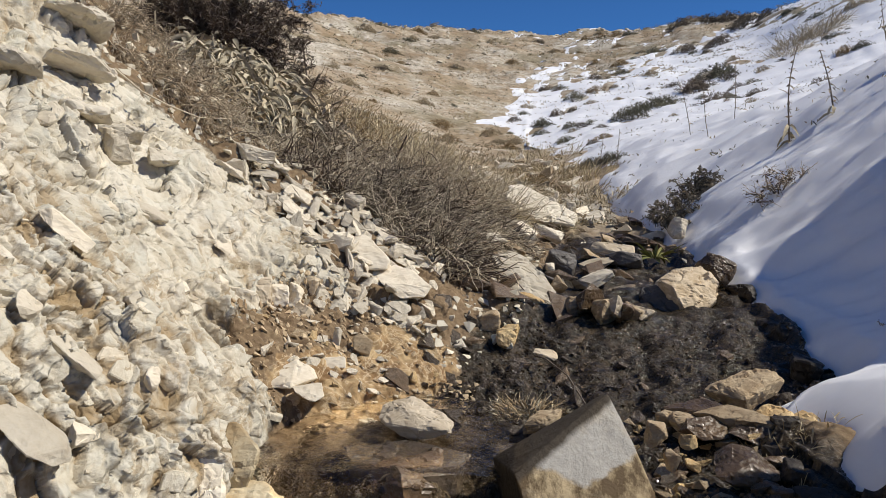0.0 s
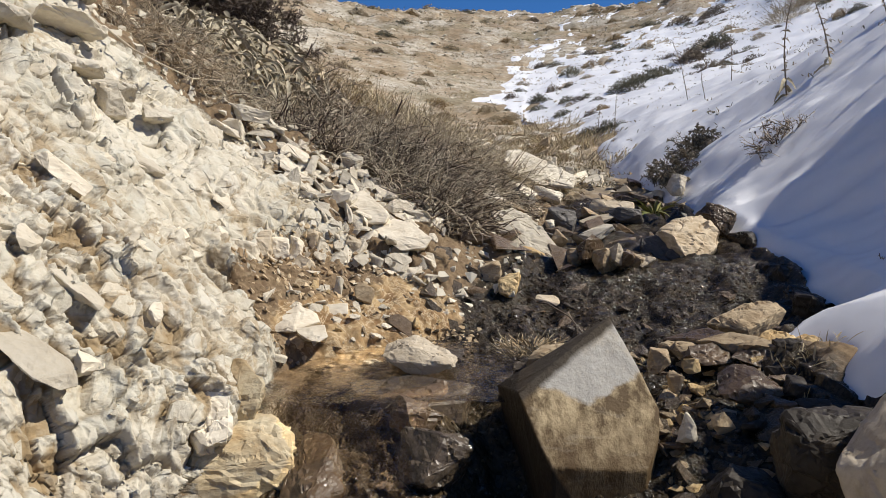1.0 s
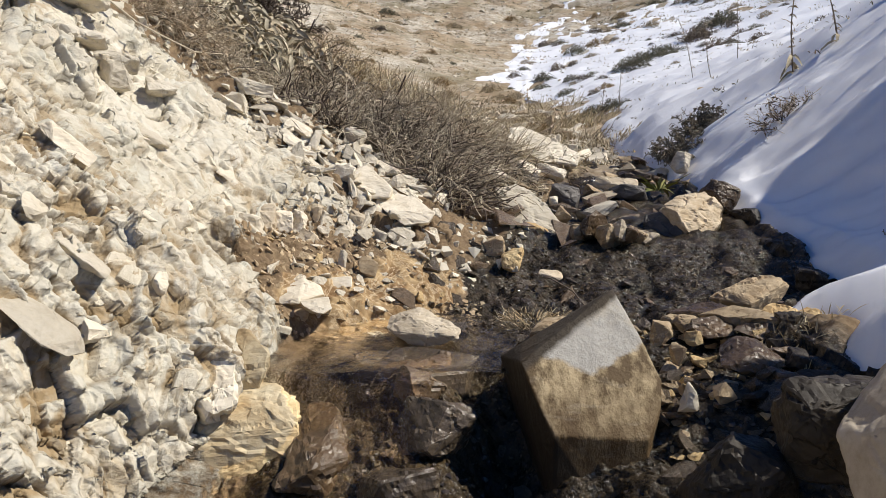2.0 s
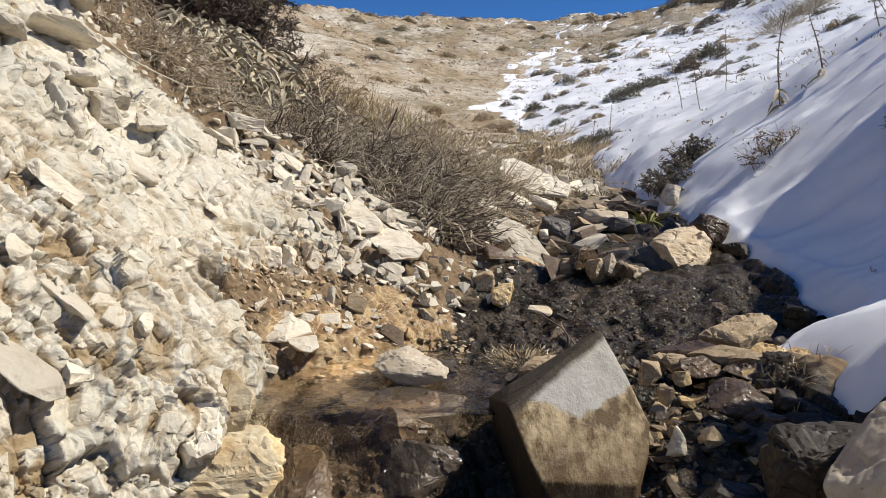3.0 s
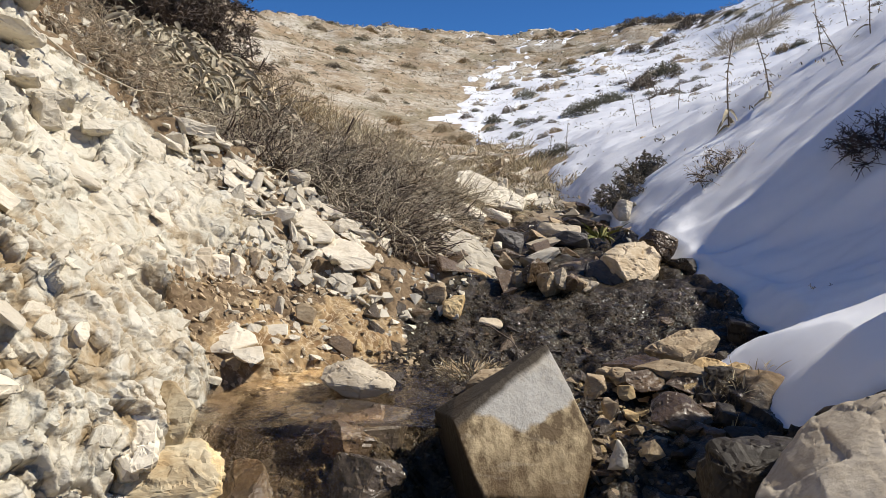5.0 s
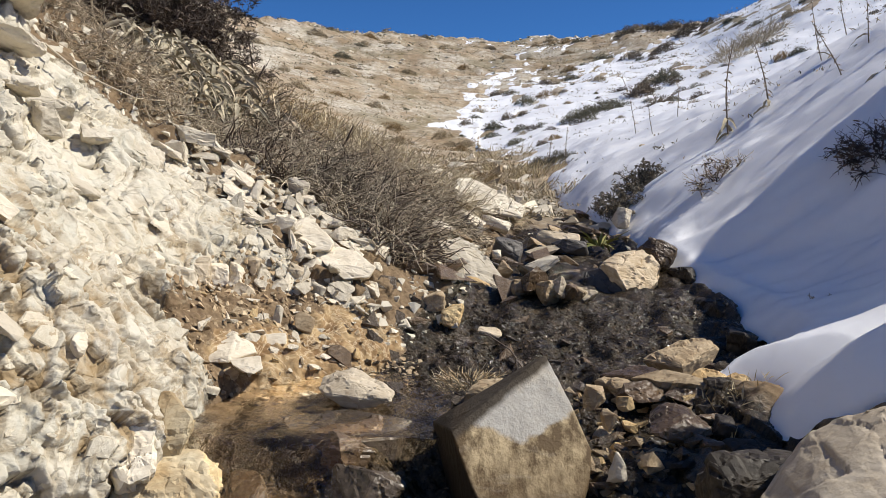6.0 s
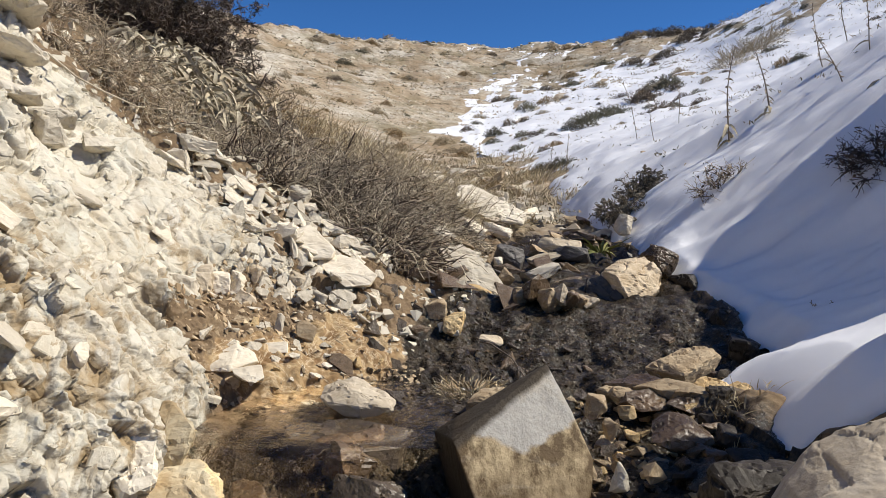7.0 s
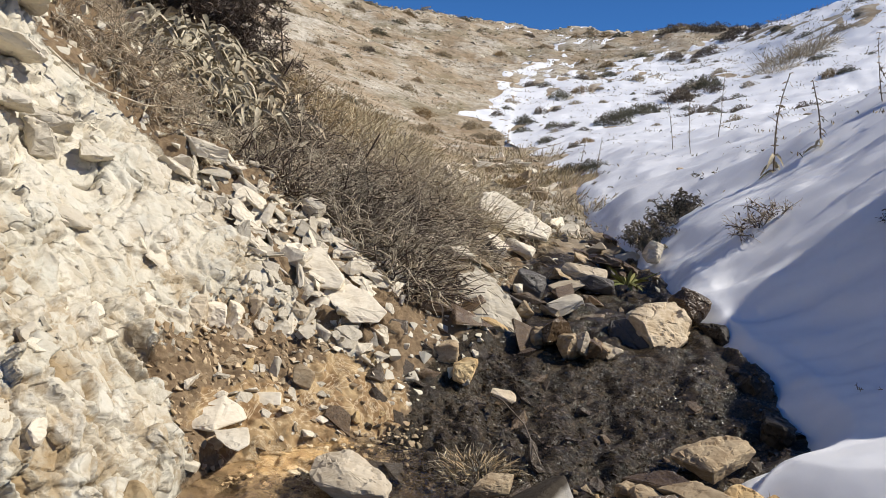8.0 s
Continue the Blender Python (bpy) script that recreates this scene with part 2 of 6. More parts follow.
def ground_material():
    m, t, p = nodes_of("broken_ground")
    where = t.nodes.new("ShaderNodeNewGeometry").outputs["Position"]
    ragged = noise_of(t, where, 26.0, 8, 0.75, 0.3, 0.7)

    def zone(name, sharp=0.0):
        n = t.nodes.new("ShaderNodeAttribute")
        n.attribute_name = name
        if not sharp:
            return n.outputs["Fac"]
        r = t.nodes.new("ShaderNodeMapRange")
        r.inputs["From Min"].default_value, r.inputs["From Max"].default_value = 0.5 - sharp, 0.5 + sharp
        t.links.new(math_node(t, "ADD", n.outputs["Fac"], math_node(t, "MULTIPLY", math_node(t, "SUBTRACT", ragged, 0.5), 0.55)), r.inputs["Value"])
        return r.outputs["Result"]
    a = noise_of(t, where, 4.0, 5, 0.6, 0.35, 0.68)
    b = noise_of(t, where, 38.0, 8, 0.72, 0.38, 0.7)
    c = noise_of(t, where, 160.0, 5, 0.7, 0.35, 0.7)
    h1, lip = layers(t, where, 15.0, 5.0)
    k1 = noise_of(t, where, 11.0, 3, 0.5, 0.45, 0.62, (1, 0.8, 1.3), (0, 38, 0))
    k2 = noise_of(t, where, 24.0, 4, 0.6, 0.48, 0.62)
    rock = mix_colors(t, a, (0.60, 0.545, 0.435), (0.715, 0.67, 0.565))
    rock = mix_colors(t, math_node(t, "MULTIPLY", k1, 0.30), rock, (0.55, 0.485, 0.36))
    rock = mix_colors(t, math_node(t, "MULTIPLY", k2, 0.35), rock, (0.75, 0.72, 0.64))
    rock = mix_colors(t, math_node(t, "MULTIPLY", b, 0.25), rock, (0.46, 0.37, 0.24))
    rock = mix_colors(t, math_node(t, "MULTIPLY", noise_of(t, where, 6.0, 5, 0.65, 0.42, 0.66), 0.55), rock, (0.47, 0.465, 0.39))
    # brown dirt in cracks and broken edges, darkened to paint in their shadow
    dirt_and_shade = math_node(t, "MAXIMUM", math_node(t, "MULTIPLY", zone("crack"), math_node(t, "MULTIPLY", noise_of(t, where, 7.0, 4, 0.6, 0.30, 0.50), 0.85)), math_node(t, "MULTIPLY", lip, math_node(t, "MULTIPLY", noise_of(t, where, 5.0, 3, 0.5, 0.5, 0.7), 0.16)))
    stain = math_node(t, "MULTIPLY", noise_of(t, where, 19.0, 7, 0.70, 0.49, 0.60, (1, 1, 0.7)), noise_of(t, where, 2.6, 3, 0.5, 0.34, 0.56))
    rock = mix_colors(t, math_node(t, "MULTIPLY", stain, 0.7), rock, (0.36, 0.265, 0.15))
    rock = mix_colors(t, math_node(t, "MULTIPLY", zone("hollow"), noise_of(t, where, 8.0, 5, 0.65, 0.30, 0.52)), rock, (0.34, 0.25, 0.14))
    rock = mix_colors(t, dirt_and_shade, rock, (0.19, 0.14, 0.08))
    soil = mix_colors(t, b, (0.16, 0.105, 0.058), (0.32, 0.23, 0.132))
    soil = mix_colors(t, math_node(t, "MULTIPLY", c, 0.5), soil, (0.12, 0.08, 0.045))
    ochre = mix_colors(t, noise_of(t, where, 11.0, 5, 0.6, 0.35, 0.65, (1.2, 0.8, 1.2), (0, 0, 0), 1.6), (0.24, 0.145, 0.065), (0.46, 0.335, 0.18))
    ochre = mix_colors(t, noise_of(t, where, 8.0, 4, 0.6, 0.50, 0.64, swirl=1.0), ochre, (0.20, 0.115, 0.05))
    vein = math_node(t, "ABSOLUTE", math_node(t, "SUBTRACT", noise_of(t, where, 9.0, 4, 0.6, 0.30, 0.70, (1.3, 0.7, 1.3), (0, 0, 0), 2.0), 0.5))
    veins = t.nodes.new("ShaderNodeMapRange")
    veins.inputs["From Min"].default_value, veins.inputs["From Max"].default_value = 0.07, 0.0
    t.links.new(vein, veins.inputs["Value"])
    ochre = mix_colors(t, math_node(t, "MULTIPLY", veins.outputs["Result"], 0.75), ochre, (0.62, 0.50, 0.33))
    wet = mix_colors(t, b, (0.018, 0.013, 0.008), (0.085, 0.060, 0.033))
    wet = mix_colors(t, math_node(t, "MULTIPLY", c, 0.4), wet, (0.010, 0.012, 0.006))
    silt = mix_colors(t, b, (0.032, 0.021, 0.010), (0.095, 0.064, 0.03))
    wet = mix_colors(t, zone("silt"), wet, silt)
    a2 = noise_of(t, where, 0.9, 6, 0.65, 0.4, 0.62)
    b2 = noise_of(t, where, 3.2, 8, 0.75, 0.42, 0.6)
    b3 = noise_of(t, where, 14.0, 6, 0.75, 0.46, 0.58)
    hill = mix_colors(t, a2, (0.36, 0.255, 0.15), (0.54, 0.44, 0.31))
    hill = mix_colors(t, noise_of(t, where, 0.28, 7, 0.7, 0.47, 0.57), hill, (0.66, 0.60, 0.49))
    hill = mix_colors(t, math_node(t, "MULTIPLY", noise_of(t, where, 0.45, 6, 0.7, 0.50, 0.60, (1, 0.6, 1)), 0.7), hill, (0.20, 0.17, 0.085))
    hill = mix_colors(t, noise_of(t, where, 1.7, 8, 0.8, 0.54, 0.62, (1, 0.5, 1)), hill, (0.62, 0.56, 0.47))
    hill = mix_colors(t, math_node(t, "MULTIPLY", b2, 0.55), hill, (0.17, 0.125, 0.07))
    hill = mix_colors(t, math_node(t, "MULTIPLY", b3, 0.5), hill, (0.15, 0.115, 0.07))
    col = mix_colors(t, zone("soil", 0.12), rock, soil)
    col = mix_colors(t, zone("hill"), col, hill)
    col = mix_colors(t, zone("ochre", 0.15), col, ochre)
    damp = zone("wet", 0.2)
    col = mix_colors(t, damp, col, wet)
    t.links.new(col, p.inputs["Base Color"])
    r = math_node(t, "SUBTRACT", math_node(t, "ADD", 0.78, math_node(t, "MULTIPLY", c, 0.2)), math_node(t, "MULTIPLY", damp, 0.68))
    t.links.new(r, p.inputs["Roughness"])
    p.inputs["Specular IOR Level"].default_value = 0.35
    glitter = math_node(t, "MULTIPLY", math_node(t, "MULTIPLY", noise_of(t, where, 110.0, 3, 0.6, 0.35, 0.65), damp), 1.6)
    grain = bump_node(t, math_node(t, "ADD", math_node(t, "ADD", b, glitter), math_node(t, "MULTIPLY", c, 0.15)), 0.5, 0.004)
    stony = math_node(t, "SUBTRACT", 1.0, zone("soil", 0.12))
    broken = math_node(t, "MULTIPLY", math_node(t, "ADD", h1, math_node(t, "MULTIPLY", noise_of(t, where, 60.0, 3, 0.6, 0.3, 0.7, (1, 0.7, 1.6), (0, 38, 0)), 0.35)), stony)
    t.links.new(bump_node(t, broken, 0.7, 0.006, grain), p.inputs["Normal"])
    return m


def snow_material():
    m, t, p = nodes_of("old_snow")
    where = t.nodes.new("ShaderNodeNewGeometry").outputs["Position"]
    a = noise_of(t, where, 3.0, 5)
    grain = noise_of(t, where, 420.0, 3, 0.7, 0.3, 0.75)
    crust = noise_of(t, where, 45.0, 6, 0.65, 0.4, 0.65)
    t.links.new(mix_colors(t, a, (0.84, 0.85, 0.88), (0.90, 0.90, 0.91)), p.inputs["Base Color"])
    p.inputs["Roughness"].default_value = 0.55
    p.inputs["Specular IOR Level"].default_value = 0.4
    t.links.new(bump_node(t, grain, 0.35, 0.0015, bump_node(t, crust, 0.12, 0.004)), p.inputs["Normal"])
    return m


def water_material():
    m, t, p = nodes_of("stream_water")
    where = t.nodes.new("ShaderNodeNewGeometry").outputs["Position"]
    p.inputs["Base Color"].default_value = (0.86, 0.80, 0.70, 1)
    p.inputs["Roughness"].default_value = 0.03
    p.inputs["IOR"].default_value = 1.33
    p.inputs["Transmission Weight"].default_value = 1.0
    a = noise_of(t, where, 30.0, 3, 0.5, 0.3, 0.7, (1, 0.6, 1))
    b = noise_of(t, where, 85.0, 2, 0.5, 0.3, 0.7)
    t.links.new(bump_node(t, b, 0.45, 0.004, bump_node(t, a, 0.6, 0.012)), p.inputs["Normal"])
    return m


GROUND, SNOW, WATER = ground_material(), snow_material(), water_material()
PALE = surface("pale_marl", (0.60, 0.53, 0.41), (0.72, 0.66, 0.54), (0.38, 0.29, 0.18), 7, 30, bump=0.004, stretch=(1, 1, 2))
OCHRE = surface("ochre_stone", (0.44, 0.29, 0.13), (0.58, 0.45, 0.25), (0.28, 0.16, 0.07), 9, 90, bump=0.004)
WET = surface("wet_dark_stone", (0.055, 0.042, 0.028), (0.12, 0.09, 0.06), (0.03, 0.022, 0.015), 9, 60, rough=(0.18, 0.4), bump=0.004, spec=0.5)


# ---- sheets of land ----
def grid_mesh(name, pts, rows, cols, keep=None, wrap=False):
    """A mesh over a grid of points; keep: which cells."""
    i = np.arange(rows - 1)[:, None] * cols
    j = np.arange(cols if wrap else cols - 1)[None, :]
    j2 = (j + 1) % cols
    quads = np.stack([i + j, i + j2, i + cols + j2, i + cols + j], -1).reshape(-1, 4)
    if keep is not None:
        quads = quads[keep.reshape(-1)]
    used = np.unique(quads)
    new_index = np.zeros(len(pts), np.int64)
    new_index[used] = np.arange(len(used))
    pts, quads = pts[used], new_index[quads]
    me = bpy.data.meshes.new(name)
    me.vertices.add(len(pts))
    me.vertices.foreach_set("co", pts.astype(np.float32).ravel())
    me.loops.add(quads.size)
    me.loops.foreach_set("vertex_index", quads.astype(np.int32).ravel())
    me.polygons.add(len(quads))
    me.polygons.foreach_set("loop_start", np.arange(0, quads.size, 4, dtype=np.int32))
    me.polygons.foreach_set("use_smooth", np.ones(len(quads), bool))
    me.update(calc_edges=True)
    return me, used


def fan(az, radii):
    """Points of a fan of rays round the spring: dense near it, wide far off."""
    a, r = np.meshgrid(np.radians(az), radii)
    return (0.2 + r * np.sin(a)).ravel(), (-0.4 + r * np.cos(a)).ravel()


# the rim of the snow tongue that reaches down to the gravel
TONGUE_Y = (0.90, 0.96, 1.0, 1.08, 1.14, 1.22, 1.28, 1.34, 1.45, 1.58, 1.7, 1.85)
TONGUE_X = (1.10, 0.92, 0.80, 0.79, 0.82, 0.87, 0.86, 0.80, 0.76, 0.77, 0.95, 1.08)


def snow_cover(x, y):
    """How well snow lies: below 0 the ground is bare."""
    xl, xr = edges(y)
    low = smooth(1.78, 1.62, y)
    xr = xr * (1 - low) + low * soft_interp(y, TONGUE_Y, TONGUE_X, 0.03)
    near = (x - xr + (0.02 + 0.05 * smooth(1.5, 2.2, y)) * fbm(x * 4, y * 4, 3, 40)) / (0.12 + 0.05 * low)
    near = near - smooth(1.0, 0.9, y) * 4
    d = np.hypot(x - 0.2, y + 0.4)
    az = np.degrees(np.arctan2(x - 0.2, y + 0.4))
    up = smooth(0, 11, d - 17.5 - 0.55 * np.clip(az, -5, 25))
    side = smooth(-0.5, 1.0, x - np.interp(y, (4, 7, 9, 11, 14, 19, 40), (0.85, 0.75, 0.5, -0.2, -0.9, -1.1, -2.5)))
    far = -0.80 + 1.7 * side - 1.35 * up + 1.1 * fbm(x * 0.8 - y * 0.2, y * 0.35, 4, 50) + 1.3 * fbm(x * 2.6 - y * 0.5, y * 1.3, 3, 55)
    t = smooth(4.2, 7.5, d)
    return np.clip(near * (1 - t) + far * t, -3, 3)


def rock_mask(x, y):
    xl, xr = edges(y)
    top = np.interp(x, (-3, -1.4, -1.12, -0.98, -0.87, -0.75, -0.4, 0.2, 1.2), (2.4, 1.9, 1.75, 1.88, 2.0, 2.12, 2.28, 2.4, 2.5))
    return smooth(0.08, -0.08, y - top + 0.14 * fbm(x * 6, y * 6, 3, 60)) * smooth(0.0, 0.12, xl - x - 0.16 * smooth(1.7, 1.9, y) + 0.06 * smooth(1.25, 1.05, y))


def terrace(x, y):
    """The brown debris beside the water."""
    n = 0.07 * fbm(x * 7, y * 7, 3, 70)
    return smooth(1.0, 0.75, np.hypot((x + 0.27 + n) / 0.34, (y - 1.52 + n) / 0.36))


def ochre_mask(x, y):
    n = 0.1 * fbm(x * 8, y * 8, 3, 80) + 0.07 * fbm(x * 34, y * 34, 3, 81)
    k = np.clip(((x + 0.36) * 0.24 + (y - 1.2) * 0.55) / 0.36, 0, 1)
    e1 = smooth(0.13, 0.08, np.hypot(x + 0.36 - 0.24 * k, y - 1.2 - 0.55 * k) + 0.5 * n)
    e1 = e1 * smooth(1.18, 1.34, y + 0.5 * n)
    return e1


def rough_land(x, y):
    """Points of the bare ground with all its roughness, and the masks of its kinds."""
    z = land(x, y)
    e = 0.01
    gx, gy = (land(x + e, y) - z) / e, (land(x, y + e) - z) / e
    nrm = np.stack([-gx, -gy, np.ones_like(gx)], 1)
    nrm /= np.linalg.norm(nrm, axis=1)[:, None]
    d = np.hypot(x - 0.2, y + 0.4)
    xl, xr = edges(y)
    rock, brown = rock_mask(x, y), terrace(x, y)
    inside = smooth(-0.06, 0.03, x - xl) * smooth(0.0, -0.08, x - xr) * smooth(5.5, 4.0, y)
    p = np.stack([x, y, z], 1)
    out = np.zeros_like(x)
    close = (d < 4.5) & (rock > 0.02)
    crack, hollow = np.zeros_like(x), np.zeros_like(x)
    q = p[close]
    ca, sa = math.cos(radians(38)), math.sin(radians(38))
    q = np.stack([q[:, 0] * ca + q[:, 2] * sa, q[:, 1], -q[:, 0] * sa + q[:, 2] * ca], 1)
    w = np.stack([vnoise(q[:, 0] * 9, q[:, 1] * 9 + q[:, 2] * 9, 5), vnoise(q[:, 1] * 9, q[:, 2] * 9, 6), vnoise(q[:, 2] * 9, q[:, 0] * 9, 7)], 1)
    q = q + 0.012 * w
    up, along = q[:, 2], q[:, 1]
    busy = smooth(-0.30, 0.25, fbm(along * 2.5, up * 2.5, 2, 8))
    low = smooth(1.25, 0.95, along)
    w2 = q + 0.03 * np.stack([w[:, 2], w[:, 0], w[:, 1]], 1)
    v2, t2, c2 = plates(w2, 0.13, 20, (1.0, 0.8, 1.0))
    v3, t3, c3 = plates(w2, 0.055, 30, (1.0, 0.75, 1.25))
    s1, k1 = flakes(along, up * 0.8, 2.4, 4.0, 11)
    s2, k2 = flakes(along * 0.75 + 0.25 * up, up * 1.2 - 0.2 * along, 5.0, 4.0, 14)
    s3, _ = flakes(along + 0.4 * up, up, 13.0, 4.0, 17)
    flaky = np.maximum(busy, low)
    calm = 1 - 0.55 * low
    rough = 0.045 * calm * fbm(along * 3.2, up * 3.2, 2, 21) + 0.070 * calm * s1 + (0.030 + 0.030 * (1 - low)) * s2
    v4, t4, _ = plates(w2, 0.026, 35, (1.0, 0.8, 1.2))
    fine = (0.006 * v2 + 0.034 * t2) * (0.35 + 0.65 * flaky) + (0.007 * v3 + 0.022 * t3) * (0.3 + 0.7 * flaky) + (0.002 * v4 + 0.008 * t4) * (0.25 + 0.75 * flaky)
    fine = fine + 0.013 * s3
    rough += fine
    rough -= 0.012 * smooth(0.05, 0, c2) * low
    open_crack = smooth(-0.12, 0.15, fbm(along * 5, up * 5, 2, 23))
    rough -= 0.024 * k1 * open_crack + 0.014 * k2 * (0.35 + 0.65 * busy)
    rough -= 0.012 + 0.022 * low
    rough *= 1 - 0.45 * smooth(1.75, 2.05, along)
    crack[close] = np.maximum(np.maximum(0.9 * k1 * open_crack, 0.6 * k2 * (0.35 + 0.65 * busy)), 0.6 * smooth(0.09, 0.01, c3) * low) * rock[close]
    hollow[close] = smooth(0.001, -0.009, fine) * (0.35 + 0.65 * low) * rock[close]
    out[close] = rough * rock[close] * (1 - 0.75 * brown[close])
    lumps = fbm(x * 11, y * 11, 5, 90)
    out += (1 - rock) * (1 - inside) * 0.05 * lumps * smooth(9, 3, d) + brown * 0.02 * fbm(x * 30, y * 30, 3, 95)
    far = smooth(5, 14, d)
    out += far * (0.35 * fbm(x * 0.35, y * 0.35, 5, 100) + 0.12 * fbm(x * 1.6, y * 1.6, 4, 110)) * smooth(5, 30, d)
    out += inside * (0.05 * fbm(x * 12, y * 12, 5, 120) + 0.012 * np.abs(fbm(x * 45, y * 45, 3, 121)) - 0.030 - 0.03 * smooth(1.4, 1.1, y) * smooth(0.45, 0.3, x) - 0.14 * np.exp(-((x - 0.15) / 0.07) ** 2 - ((y - 0.86) / 0.12) ** 2))
    cover = snow_cover(x, y)
    out -= np.where(d < 9, 0.10, 0.04) * smooth(-0.4, 0.6, cover) * smooth(-1.0, 0.2, x)
    p = p + nrm * out[:, None]
    seep = 0.13 * smooth(1.72, 1.85, y) * smooth(2.4, 2.15, y)
    reach = 0.3 - 0.24 * smooth(1.6, 1.4, y)
    wet = np.maximum(inside, smooth(0.03, -0.03, xl - x - seep) * smooth(reach + 0.1, reach - 0.1, x - xr)) * smooth(4.6, 3.6, y)
    ochre = ochre_mask(x, y)
    wet = wet * (1 - 0.9 * ochre) * (1 - 0.55 * smooth(0.05, -0.1, x) * smooth(1.0, 1.2, y) * smooth(1.75, 1.55, y))
    wet = wet * (1 - smooth(-0.29, -0.35, x) * smooth(1.15, 1.0, y))
    # the rubble heap gets soil brown to paint the dark shadow of its gaps
    heap = smooth(0.0, 0.12, y - 1.80 - 0.25 * np.maximum(0, -0.45 - x) + 0.08 * fbm(x * 7, y * 7, 2, 61)) * smooth(-0.85, -0.7, x)
    soil = np.clip(np.maximum(np.maximum(1 - rock, brown), 0.85 * heap), 0, 1)
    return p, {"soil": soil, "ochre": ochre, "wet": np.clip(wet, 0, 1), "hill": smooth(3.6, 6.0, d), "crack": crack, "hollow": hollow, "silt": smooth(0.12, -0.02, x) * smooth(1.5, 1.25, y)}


def build_ground():
    az = np.concatenate([np.linspace(-46, 0, 430)[:-1], np.linspace(0, 46, 190), np.linspace(46, 314, 130)[1:-1]])
    radii = np.concatenate([np.geomspace(0.12, 0.7, 40)[:-1], np.geomspace(0.7, 2.6, 760)[:-1], np.geomspace(2.6, 5, 200)[:-1], np.geomspace(5, 120, 190), [400, 2500]])
    x, y = fan(az, radii)
    pts, zones = rough_land(x, y)
    pts[:, 2] = np.where(np.hypot(x, y) > 200, -30, pts[:, 2])
    me, used = grid_mesh("ground", pts, len(radii), len(az), wrap=True)
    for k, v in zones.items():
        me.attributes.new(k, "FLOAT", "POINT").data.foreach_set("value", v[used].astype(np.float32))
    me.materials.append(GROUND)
    return tagged(new("ground", me), "steep pale broken marl slope with brown soil and a wet dark stream bed", "ground", kind="structure")


def snow_height(x, y, cover):
    d = np.hypot(x - 0.2, y + 0.4)
    z = land(x, y)
    z = z + (0.12 * fbm(x * 0.9, y * 2.6, 3, 130) + 0.05 * fbm(x * 2.2, y * 5.0, 3, 133)) * smooth(0, 2.0, cover) * smooth(1.3, 2.6, y) + 0.006 * fbm(x * 9, y * 9, 3, 131)
    # an unseen hump added higher up the bank, to shade the snow below it
    shade_drift = smooth(3.30, 2.75, y - 0.05 * x + 0.25 * fbm(x * 1.5, y * 2, 3, 132)) * smooth(1.55, 1.85, y) * smooth(2.25, 2.75, x) * smooth(4.2, 3.2, x)
    z = z + (0.62 + 0.16 * smooth(2.75, 2.2, y)) * shade_drift
    z = z + smooth(5, 14, d) * smooth(5, 30, d) * (0.35 * fbm(x * 0.35, y * 0.35, 5, 100) + 0.06 * fbm(x * 1.6, y * 1.6, 4, 110))
    thick = np.where(d < 6, 0.10, 0.05)
    return z + thick * (np.sqrt(np.clip(cover, 0, 1)) - 0.75) - 0.12 * smooth(0, -0.5, cover)


def build_snow():
    az = np.linspace(-14, 78, 420)
    radii = np.concatenate([np.geomspace(0.75, 5, 330)[:-1], np.geomspace(5, 45, 230)])
    x, y = fan(az, radii)
    cover = snow_cover(x, y)
    pts = np.stack([x, y, snow_height(x, y, cover)], 1)
    c = cover.reshape(len(radii), len(az))
    best = np.maximum.reduce([c[:-1, :-1], c[1:, :-1], c[:-1, 1:], c[1:, 1:]])
    me, used = grid_mesh("snow", pts, len(radii), len(az), keep=best > -0.45)
    me.materials.append(SNOW)
    return tagged(new("snow", me), "old white snow on the shaded bank, melting in patches", "snow", kind="structure")


def build_water(name, x0, x1, y0, y1, level, label):
    nx, ny = int((x1 - x0) / 0.012), int((y1 - y0) / 0.012)
    x, y = np.meshgrid(np.linspace(x0, x1, nx), np.linspace(y0, y1, ny))
    x, y = x.ravel(), y.ravel()
    z = level + 0.004 * fbm(x * 14, y * 9, 3, 140) - 0.17 * smooth(0.98, 0.72, y + 0.05 * fbm(x * 8, y * 3, 2, 141))
    mid = (np.arange(ny - 1)[:, None] * nx + np.arange(nx - 1)[None, :])
    me, _ = grid_mesh(name, np.stack([x, y, z], 1), ny, nx, keep=(x[mid] < 0.16 + 0.14 * (y[mid] < 1.2)) & (y[mid] < 1.5) & ((x[mid] < 0.0) | (y[mid] > 0.99)))
    me.materials.append(WATER)
    ob = tagged(new(name, me), label, "water", kind="structure")
    ob.visible_shadow = False
    return ob


build_ground()
build_snow()
build_water("water", -0.36, 1.3, 0.25, 2.02, -0.012, "shallow clear spring water over a dark stony bed")

# ---- building helpers ----
def part(name, me, material, parent=None, label=""):
    ob = new(name, me)
    if material and not me.materials:
        me.materials.append(material)
    if parent:
        ob.parent = parent
    if label:
        tagged(ob, label)
    return ob


def empty_at(name, x, y, z, label, category, group="", kind=""):
    ob = new(name)
    ob.empty_display_size = 0.05
    ob.matrix_basis = pose(x, y, z)
    return tagged(ob, label, category, group, kind)


HEIGHTS = land(*[a.ravel() for a in np.meshgrid(np.linspace(-4, 4, 401), np.linspace(-1, 9, 501))]).reshape(501, 401)


